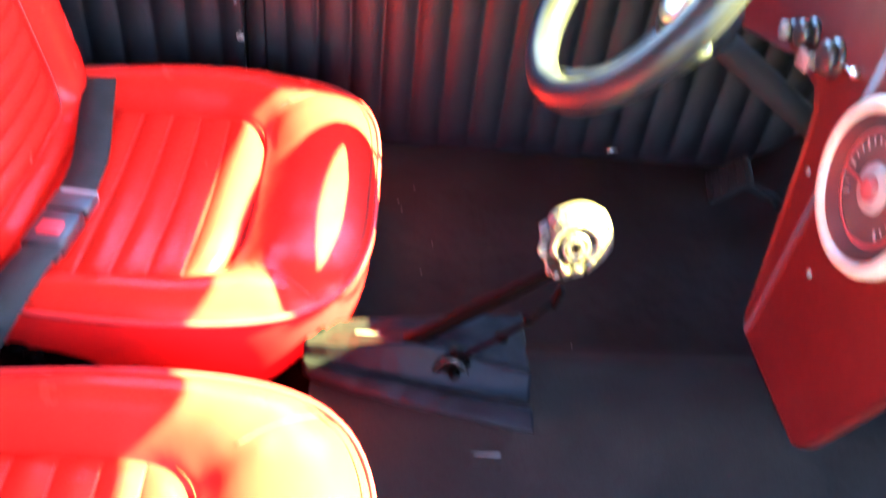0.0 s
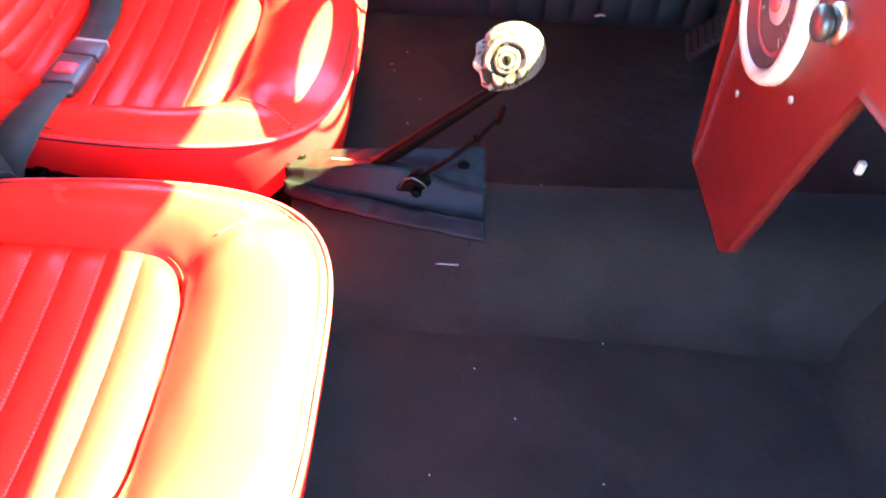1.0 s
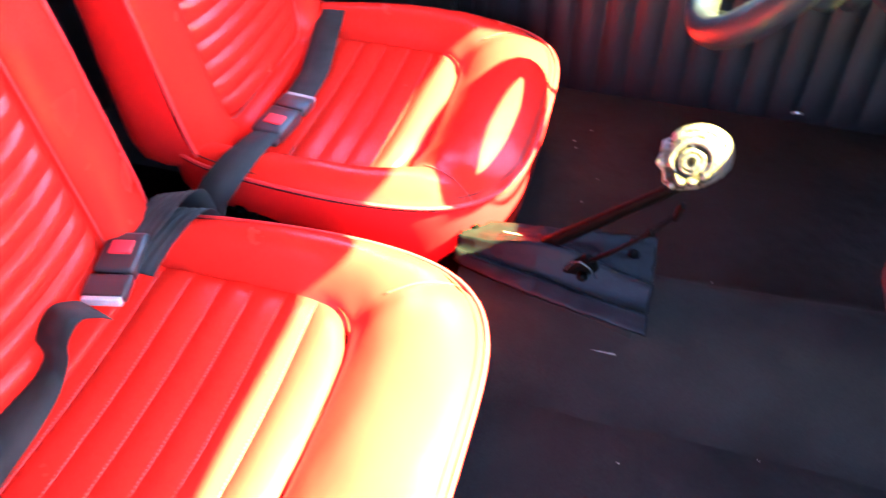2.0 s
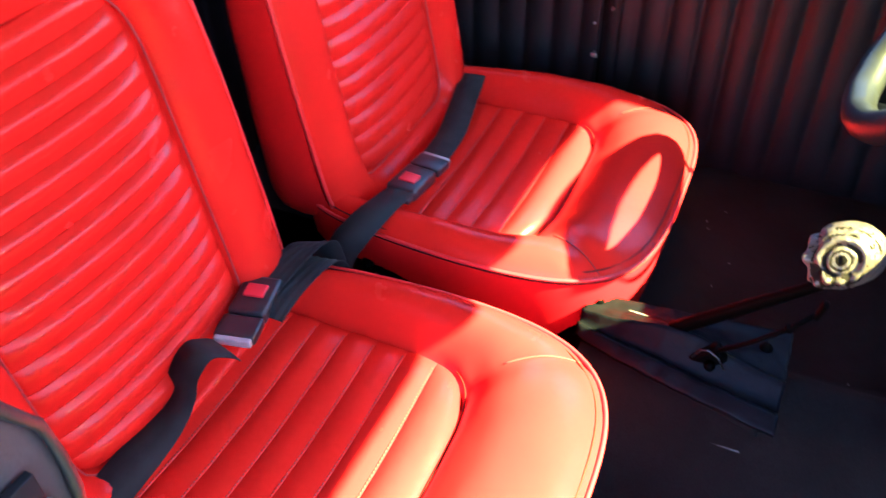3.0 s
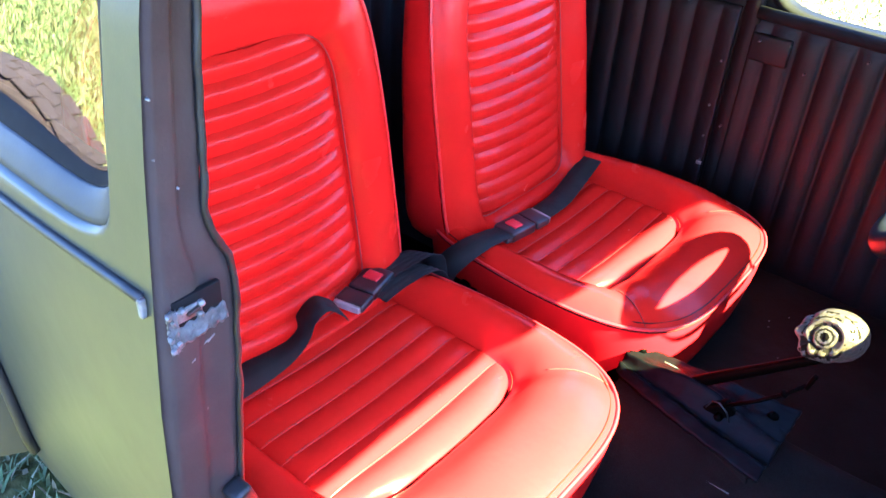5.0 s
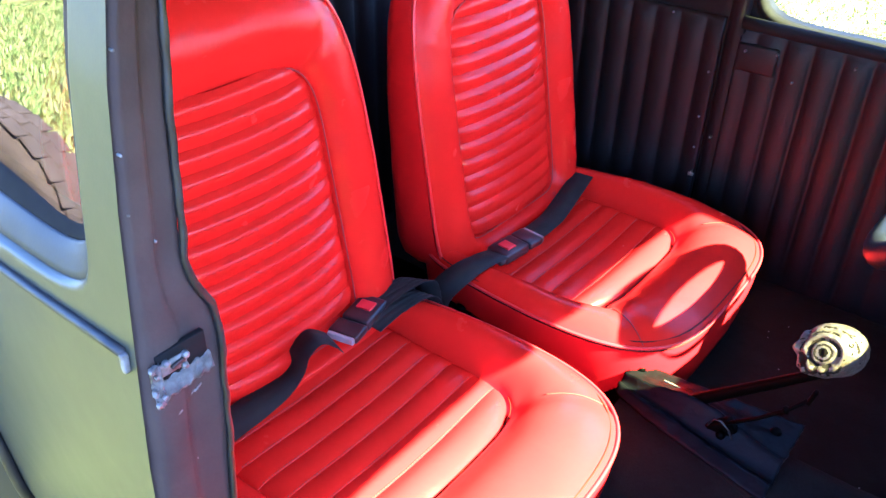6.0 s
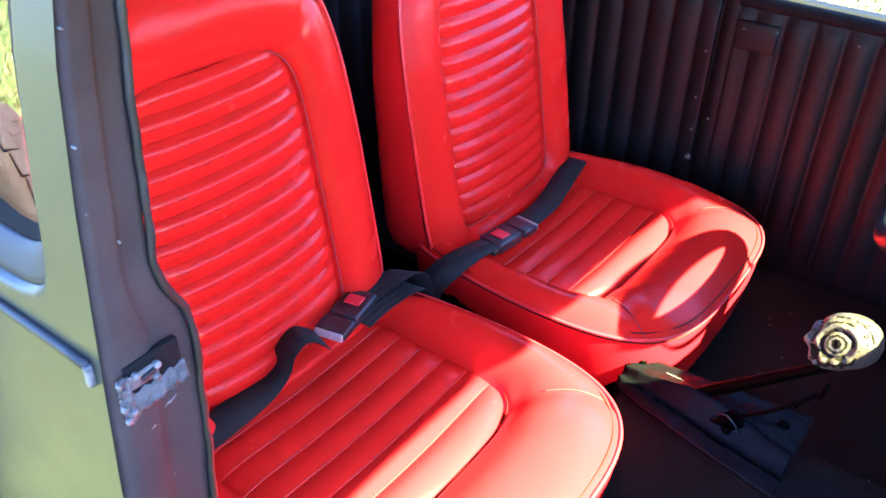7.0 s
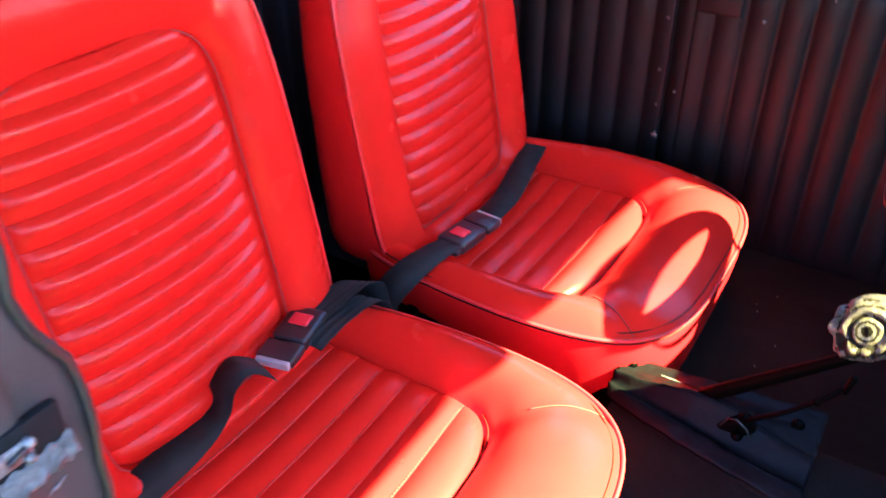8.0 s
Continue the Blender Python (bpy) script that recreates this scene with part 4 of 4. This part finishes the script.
EYES = [Vector((0.70, 0.70 * se, -0.02)).normalized() for se in (1, -1)]
NOSE = Vector((0.97, 0.06, -0.30)).normalized()
BRIDGE = Vector((0.95, -0.10, 0.06)).normalized()
JAW = Vector((0.86, -0.05, -0.56)).normalized()
groove = {}
for v in skb.verts:
    d = v.co.normalized()
    f, l, u = d
    r = 1.0 + 0.035 * noise.noise((f * 3.1, l * 3.1, u * 3.1)) + 0.016 * noise.noise((f * 8, l * 8, u * 8))
    dark = 0.0
    for e in EYES:                            # round sockets: rim, groove, eyeball
        a = d.angle(e)
        r += 0.09 * math.exp(-((a - 0.62) / 0.11) ** 2) - 0.11 * math.exp(-((a - 0.48) / 0.06) ** 2) - 0.06 * math.exp(-(a / 0.38) ** 4)
        dark = max(dark, math.exp(-((a - 0.50) / 0.034) ** 4) * (0.80 + 0.75 * noise.noise((f * 4, l * 4, u * 4))))
        if a < 0.15:
            dark = 2.0
        elif 0.27 < a < 0.31:
            dark = 1.0
        brow = math.exp(-((a - 0.84) / 0.060) ** 2) * (u > 0.05) * (f > 0.2) * (1 + noise.noise((f * 9, l * 9, 2.0)))
        dark = max(dark, 0.62 * brow)
        r -= 0.05 * brow
    r += 0.20 * math.exp(-(d.angle(BRIDGE) / 0.20) ** 2) + 0.16 * math.exp(-(d.angle(JAW) / 0.30) ** 2)
    a = d.angle(NOSE)
    r -= 0.16 * math.exp(-(a / 0.20) ** 2)
    if a < 0.20:
        dark = 1.0
    if f > 0.15 and u < -0.42:                # teeth and the line between them
        r += 0.03 * math.cos(math.atan2(l, f) * 16)
        if abs(u + 0.68) < 0.05 or (abs(u + 0.66) < 0.2 and math.cos(math.atan2(l, f) * 16) < -0.75):
            dark = max(dark, 0.9)
    crack = abs(noise.noise((f * 2.6 + 4, l * 2.6, u * 2.6)))
    if crack < 0.03 and u > -0.35 and min(d.angle(e) for e in EYES) > 0.66 and noise.noise((f * 4, l * 4 + 7, u * 4)) > 0.12:
        dark = max(dark, 0.8)
        r -= 0.03
    ea = d.angle(EYES[0])                     # long suture behind the brow
    if abs(ea - 1.12 - 0.05 * noise.noise((f * 7, l * 7, u * 7))) < 0.026 and f < 0.45 and u > 0.0 and noise.noise((f * 3 + 1, l * 3, u * 3)) > 0.0:
        dark = max(dark, 0.8)
        r -= 0.04
    groove[v.index] = dark
    long = 0.047 * (1.10 if f < 0 else 1.0)
    wide = 0.038 * (1 - 0.22 * max(0.0, -u) * max(0.0, f))
    px, py, pz = f * long + 0.006 * max(0.0, f) * max(0.0, -u), l * wide, u * 0.040 - 0.008 * max(0.0, f) * max(0.0, -u)
    v.co = SK + (face_dir * px + left_dir * py + top_dir * pz) * (r * 0.875)
skb.verts.ensure_lookup_table()
for fc in skb.faces:
    g = max(groove[v.index] for v in fc.verts)
    fc.material_index = 2 if g > 1.5 else 1 if g > 0.66 else 0
knob = lever_part("skull_knob", skb, BONE, "cream skull shaped knob with dark painted grooves")
knob.data.materials.append(DARK_PAINT)
knob.data.materials.append(IRIS)


# ---- dashboard ----
DX = 0.548
dash = thing("dashboard", (DX, -0.06, 0.18), "glossy red steel dashboard with drop-down centre console", "dashboard")
DO = Vector((DX, -0.06, 0.18))


def dash_part(name, bm, material, label="", parent=None, smooth=True):
    bmesh.ops.translate(bm, vec=-DO, verts=bm.verts[:])
    return part(name, bm, material, parent or dash, label, smooth)


def dash_low(y):
    """Lower edge of the dashboard along the car's width."""
    pts = [(-0.66, 0.545), (-0.327, 0.519), (-0.262, 0.508), (-0.165, 0.215), (-0.158, 0.194), (-0.140, 0.178), (0.040, 0.170), (0.050, 0.180), (0.098, 0.425), (0.110, 0.462), (0.130, 0.480), (0.19, 0.484), (0.34, 0.44), (0.55, 0.38)]
    return table(pts, y)


ys = sorted(set([-0.66, -0.55, -0.45, -0.36] + span(-0.33, -0.25, 7) + span(-0.25, -0.135, 18) + span(-0.13, 0.04, 10) + span(0.04, 0.135, 20) + [0.16, 0.19, 0.25, 0.34, 0.45, 0.55]))


def dash_fn(y, v):
    z = lerp(dash_low(y), 0.640 - 0.012 * ((y + 0.05) / 0.6) ** 2, v)
    return (DX - 0.003 * math.exp(-(v / 0.03) ** 2), y, z)


dash_part("dash_panel", slab(dash_fn, ys, [0, 0.01, 0.03, 0.08, 0.2, 0.4, 0.6, 0.8, 0.93, 0.98, 1.0], (0.016, 0, 0)), DASH, "glossy red painted steel panel")
dash_part("dash_top", slab(lambda x, y: (x, y, 0.642 - 0.012 * ((y + 0.05) / 0.6) ** 2), span(DX, 0.60, 4), span(-0.66, 0.55, 24), (0, 0, -0.012)), DASH)
AXIS = Matrix.Rotation(radians(-90), 4, "Y")      # lathe axis towards the seats

gauge = thing("speedometer", (DX, -0.047, 0.472), "round speedometer with cream ring and black dial", "gauge")


def gauge_part(name, bm, material, label="", smooth=True):
    return part(name, bm, material, gauge, label, smooth)


gauge_part("ring", lathe([(0.090, 0.0), (0.090, 0.010), (0.086, 0.016), (0.079, 0.017), (0.074, 0.013), (0.072, 0.004)], AXIS, 64, False), CREAM, "cream painted outer ring")
gauge_part("inner_ring", lathe([(0.072, 0.012), (0.069, 0.012), (0.058, 0.003), (0.056, 0.003)], AXIS, 64, False), PLASTIC, "black inner bezel")
gauge_part("dial", lathe([(0.074, 0.0005), (0.074, 0.002), (0.052, 0.0025), (0.0, 0.003)], AXIS, 64, False), DIAL, "black dial face")
gauge_part("red_band", lathe([(0.059, 0.0030), (0.059, 0.0042), (0.055, 0.0042), (0.055, 0.0030)], AXIS, 64, False), PIPING_DULL, "thin red dial ring")
gauge_part("dial_centre", lathe([(0.026, 0.003), (0.025, 0.0055), (0.006, 0.0065), (0.0, 0.0065)], AXIS, 40, False), DIAL_GREY, "grey dial centre")
for k in range(22):
    a = radians(-130 + 260 * k / 21)
    m = AXIS @ Matrix.Rotation(a, 4, "Z") @ Matrix.Translation((0.047, 0, 0.0036))
    gauge_part("dial_mark", box(0.010 if k % 3 == 0 else 0.006, 0.0032 if k % 3 == 0 else 0.0016, 0.001, (0, 0, 0), 0, m), DIAL_GREY, smooth=False)
gauge_part("needle", box(0.050, 0.0030, 0.0014, (0, 0, 0), 0.0004, AXIS @ Matrix.Rotation(radians(100), 4, "Z") @ Matrix.Translation((0.022, 0, 0.0085))), PIPING_DULL, "red needle")
gauge_part("needle_cap", lathe([(0.013, 0.006), (0.013, 0.009), (0.008, 0.012), (0.0, 0.012)], AXIS, 24, False), PIPING_DULL)


def knob_thing(name, y, z, r, deep, material, label, category, collar=None):
    k = thing(name, (DX, y, z), label, category, "dashboard switches")
    part("collar", lathe([(r * 1.15, -0.002), (r * 1.15, 0.004), (r * 0.8, 0.006)], AXIS, 24), collar or STEEL, k)
    part("cap", lathe([(r * 0.55, 0.004), (r * 0.55, deep * 0.4), (r * 0.95, deep * 0.5), (r, deep * 0.7), (r * 0.95, deep * 0.92), (r * 0.6, deep)], AXIS, 28), material, k)
    return k


knob_thing("pull_switch", 0.119, 0.522, 0.0185, 0.016, PLASTIC, "round black pull switch on the red dashboard", "switch", PLASTIC)
knob_thing("pull_switch", 0.182, 0.518, 0.015, 0.020, PLASTIC, "small black pull switch beside another switch", "switch", PLASTIC)
knob_thing("pull_switch", 0.229, 0.497, 0.011, 0.016, WORN, "small steel switch close to the steering column", "switch", PLASTIC)
knob_thing("pull_switch", -0.178, 0.525, 0.017, 0.022, PLASTIC, "round black knob beside the speedometer", "switch", STEEL)
key = thing("ignition_key", (DX, 0.156, 0.498), "small steel ignition key in its lock", "key")
part("barrel", lathe([(0.010, -0.002), (0.010, 0.005), (0.007, 0.007)], AXIS, 20), WORN, key)
part("bow", box(0.0025, 0.022, 0.022, (-0.014, 0, 0), 0.001, Matrix.Rotation(radians(14), 4, "Z")), WORN, key, "flat key bow")
part("blade", box(0.010, 0.007, 0.002, (-0.009, 0, 0), 0.0005), WORN, key)
choke = thing("pull_rod", (DX, 0.068, 0.533), "thin bright pull rod with a small round end", "switch", "dashboard switches")
part("rod", tube([(-0.002, 0.024, -0.006), (-0.005, 0.012, -0.003), (-0.006, 0, 0)], 0.0018, 6), STEEL, choke)
part("end", lathe([(0.005, 0.0), (0.0055, 0.005), (0.004, 0.008), (0.0, 0.0085)], AXIS, 14), STEEL, choke)
for y, z in ((0.070, 0.405), (-0.153, 0.421), (-0.02, 0.33)):
    s = tagged(part("dash_screw", lathe([(0.0045, -0.003), (0.0045, 0.002), (0.0022, 0.003)], AXIS, 14), WORN), "small steel screw head in the red dashboard", "screw", "dashboard screws")
    s.location = (DX, y, z)
dash_part("cable_clip", box(0.008, 0.007, 0.014, (0.60, -0.235, 0.405), 0.002), DIAL_GREY, "small steel clip under the dashboard")
for k in range(3):
    w = tagged(part("cable", tube([(0.62, -0.60 + 0.02 * k, 0.50), (0.64 + 0.02 * k, -0.40, 0.42 - 0.02 * k), (0.63, -0.24, 0.40 + 0.015 * k), (0.68, -0.08, 0.46), (0.70, 0.10, 0.48)], 0.004, 6), PLASTIC), "black cable slung under the dashboard", "cable", "dashboard cables")

# ---- steering wheel ----
WB, WC, WR = 0.600, Vector((0.342, 0.200, 0.566)), 0.163
w_n = Vector((-math.cos(WB), 0, math.sin(WB)))
w_u = Vector((math.sin(WB), 0, math.cos(WB)))
w_m = Matrix((w_u, Vector((0, 1, 0)), w_n)).transposed().to_4x4()
wheel = thing("steering_wheel", WC, "glossy black steering wheel with flat metal spokes", "steering wheel")
rim = []
for i in range(72):
    a = 2 * math.pi * i / 72
    row = []
    for k in range(12):
        b = 2 * math.pi * k / 12
        q = 0.0200 + 0.0010 * math.cos(a * 18) * (math.cos(b) < -0.3)
        row.append(w_m @ Vector(((WR + q * math.cos(b)) * math.cos(a), (WR + q * math.cos(b)) * math.sin(a), 0.0210 * math.sin(b))))
    rim.append(row)
rb = loft(rim + [rim[0]])
bmesh.ops.remove_doubles(rb, verts=rb.verts[:], dist=1e-6)
part("rim", rb, WHEEL, wheel, "glossy black thick rim")
for a, w0, w1 in ((95, 0.018, 0.015), (176, 0.009, 0.008), (188, 0.009, 0.008), (265, 0.018, 0.015)):
    sp = slab(lambda r, s, a=a, w0=w0, w1=w1: w_m @ Matrix.Rotation(radians(a), 4, "Z") @ Vector((r, s * lerp(w0, w1, r / WR), -0.066 + 0.066 * (r / WR) ** 6)), span(0.035, WR - 0.006, 10), [-1, -0.45, 0.45, 1], w_n * -0.004)
    part("spoke", sp, WHEEL, wheel, "flat black spoke")
part("hub", lathe([(0.046, -0.115), (0.048, -0.085), (0.042, -0.066), (0.030, -0.058), (0.0, -0.056)], w_m, 40), WHEEL, wheel, "black horn hub")
part("horn_button", lathe([(0.028, -0.060), (0.027, -0.054), (0.015, -0.050), (0.0, -0.049)], w_m, 32), STEEL, wheel)
part("column", tube([w_m @ Vector((0, 0, -0.11)), w_m @ Vector((0, 0, -0.62))], 0.017, 16), LIP, wheel, "black steering column")
part("stalk", tube([w_m @ Vector((0.0, 0.01, -0.10)), w_m @ Vector((-0.012, 0.03, -0.105)), w_m @ Vector((-0.02, 0.045, -0.105))], 0.005, 8), STEEL, wheel, "short bright stalk")

# ---- pedals ----
pd = thing("pedal", (0.645, 0.42, FLOOR), "worn black rubber brake pedal above the carpet", "pedal")
pad = part("pad", box(0.012, 0.066, 0.082, (0, 0, 0.082), 0.006, Matrix.Rotation(radians(40), 4, "Y") @ Matrix.Rotation(radians(10), 4, "X")), PEDAL_RUBBER, pd, "worn black rubber pad")
for k in range(5):
    part("tread_rib", box(0.004, 0.054, 0.006, (0, 0, 0), 0.001, Matrix.Translation((0, 0, 0.082)) @ Matrix.Rotation(radians(40), 4, "Y") @ Matrix.Rotation(radians(10), 4, "X") @ Matrix.Translation((-0.007, 0, -0.030 + 0.015 * k))), PEDAL_RUBBER, pad)
part("arm", tube([(0.01, 0, 0.085), (0.09, 0, 0.05), (0.14, 0, 0.0)], 0.008, 8), PEDAL_RUBBER, pd)

# ---- passenger's door, swung wide open ahead of the doorway ----
DOOR_M = Matrix.Translation((0.92, -0.80, FLOOR)) @ Matrix.Rotation(radians(-103), 4, "Z")
pdoor = None
dang = angles_for(0.0, 0.92, 0.02, 0.98, (0.44, 0.76), 120)


def door_hole(t, grow=0.0):
    r = oval(t, 0.36 + grow, 0.36 + grow, 0.165 + grow, 7, 7)
    return 0.44 + r * math.cos(t), 0.76 + r * math.sin(t)


for nm, y0, y1, mt in (("door", 0.0, 0.03, OLIVE), ("door_lining", 0.033, 0.045, VINYL)):
    rows = []
    for k, y in ((0, y0), (1, y0), (1, y1), (0, y1), (0, y0)):
        rows.append([((*(rect_edge(t, 0.0, 0.92, 0.02, 0.98, (0.44, 0.76)) if k else door_hole(t)),)[0], y, (*(rect_edge(t, 0.0, 0.92, 0.02, 0.98, (0.44, 0.76)) if k else door_hole(t)),)[1]) for t in dang])
    bmd = loft(rows)
    bmesh.ops.remove_doubles(bmd, verts=bmd.verts[:], dist=1e-6)
    bmesh.ops.transform(bmd, matrix=DOOR_M, verts=bmd.verts[:])
    made = body_part(nm, bmd, mt, "open passenger door, olive green" if pdoor is None else "black lining", parent=pdoor)
    pdoor = pdoor or made

# ---- outside: old tyre and grass ----
tyre = thing("old_tyre", (-1.58, -1.08, GROUND_Z), "worn dusty old tyre standing on the grass beside the car", "tyre")
tm = Matrix.Translation((0, 0, 0.335)) @ Vector((0.5, 0.86, 0.06)).to_track_quat("Z", "Y").to_matrix().to_4x4()
part("tread", lathe([(0.30, -0.068), (0.322, -0.064), (0.334, -0.04), (0.338, 0.0), (0.334, 0.04), (0.322, 0.064), (0.30, 0.068)], tm, 60, False), TYRE, tyre, "worn tread")
part("sidewall", lathe([(0.19, -0.05), (0.24, -0.072), (0.30, -0.068)], tm, 60, False), TYRE, tyre)
part("sidewall", lathe([(0.30, 0.068), (0.24, 0.072), (0.19, 0.05)], tm, 60, False), TYRE, tyre)
part("bead", lathe([(0.19, 0.05), (0.185, 0.0), (0.19, -0.05)], tm, 60, False), TYRE, tyre)
for row in (-0.041, 0.0, 0.041):
    for k in range(34):
        a = 2 * math.pi * (k + (0.5 if row == 0 else 0)) / 34
        m = tm @ Matrix.Rotation(a, 4, "Z") @ Matrix.Translation((0.337, 0, row)) @ Matrix.Rotation(radians(8 if row else -8), 4, "X")
        part("tread_block", box(0.006, 0.058, 0.039, (0, 0, 0), 0.002, m, segments=1), TYRE, tyre, smooth=False)


def lawn(name, count, x0, x1, y0, y1, label, high=0.05):
    rng = np.random.default_rng(7 + count)
    n = count
    px, py = rng.uniform(x0, x1, n), rng.uniform(y0, y1, n)
    keep = ~((px > -2.0) & (px < 2.2) & (py > -0.58) & (py < 0.60))
    px, py = px[keep], py[keep]
    n = len(px)
    h = rng.uniform(0.4, 1.3, n) * high
    a = rng.uniform(0, 2 * np.pi, n)
    lean = rng.uniform(0.2, 1.1, n) * h
    w = rng.uniform(0.0025, 0.006, n)
    base = np.array([rolling(x, y) for x, y in zip(px, py)]) - 0.004
    dx, dy = np.cos(a), np.sin(a)
    vs = np.empty((n, 5, 3))
    for i, (k, s) in enumerate(((0, -1), (0, 1), (0.55, -0.8), (0.55, 0.8), (1, 0))):
        vs[:, i, 0] = px + lean * dx * k ** 1.6 - dy * w * s
        vs[:, i, 1] = py + lean * dy * k ** 1.6 + dx * w * s
        vs[:, i, 2] = base + h * (k - 0.25 * k * k * (lean / h))
    faces = []
    for i in range(n):
        o = 5 * i
        faces += [(o, o + 1, o + 3, o + 2), (o + 2, o + 3, o + 4)]
    me = bpy.data.meshes.new(name)
    me.from_pydata(vs.reshape(-1, 3).tolist(), [], faces)
    me.materials.append(GRASS)
    return tagged(new(name, me), label, "grass", kind="stuff")


lawn("grass", 90000, -6.5, -0.3, -4.2, -0.5, "yellow-green mown grass beside the car", 0.055)
lawn("grass", 45000, -16.0, -3.0, -9.0, -0.6, "longer grass farther behind the car", 0.075)
lawn("grass", 30000, -2.5, 3.0, 1.6, 5.5, "sunlit grass beyond the driver's side", 0.035)
# crumbs on the carpet
cr = bmesh.new()
for x, y in ((0.418, -0.20), (0.133, 0.233), (0.094, 0.40), (0.12, 0.44), (0.10, 0.38), (0.35, 0.10), (0.30, -0.32), (0.20, -0.40), (0.46, 0.02), (0.25, -0.25), (0.40, -0.40), (0.15, 0.30)):
    box(0.0024, 0.0017, 0.0012, (x, y, FLOOR + 0.003), 0.0005, Matrix.Rotation(x * 40, 4, "Z"), bm=cr)
tagged(part("crumbs", cr, DIAL_GREY), "pale crumbs on the black carpet", "crumbs", kind="stuff")
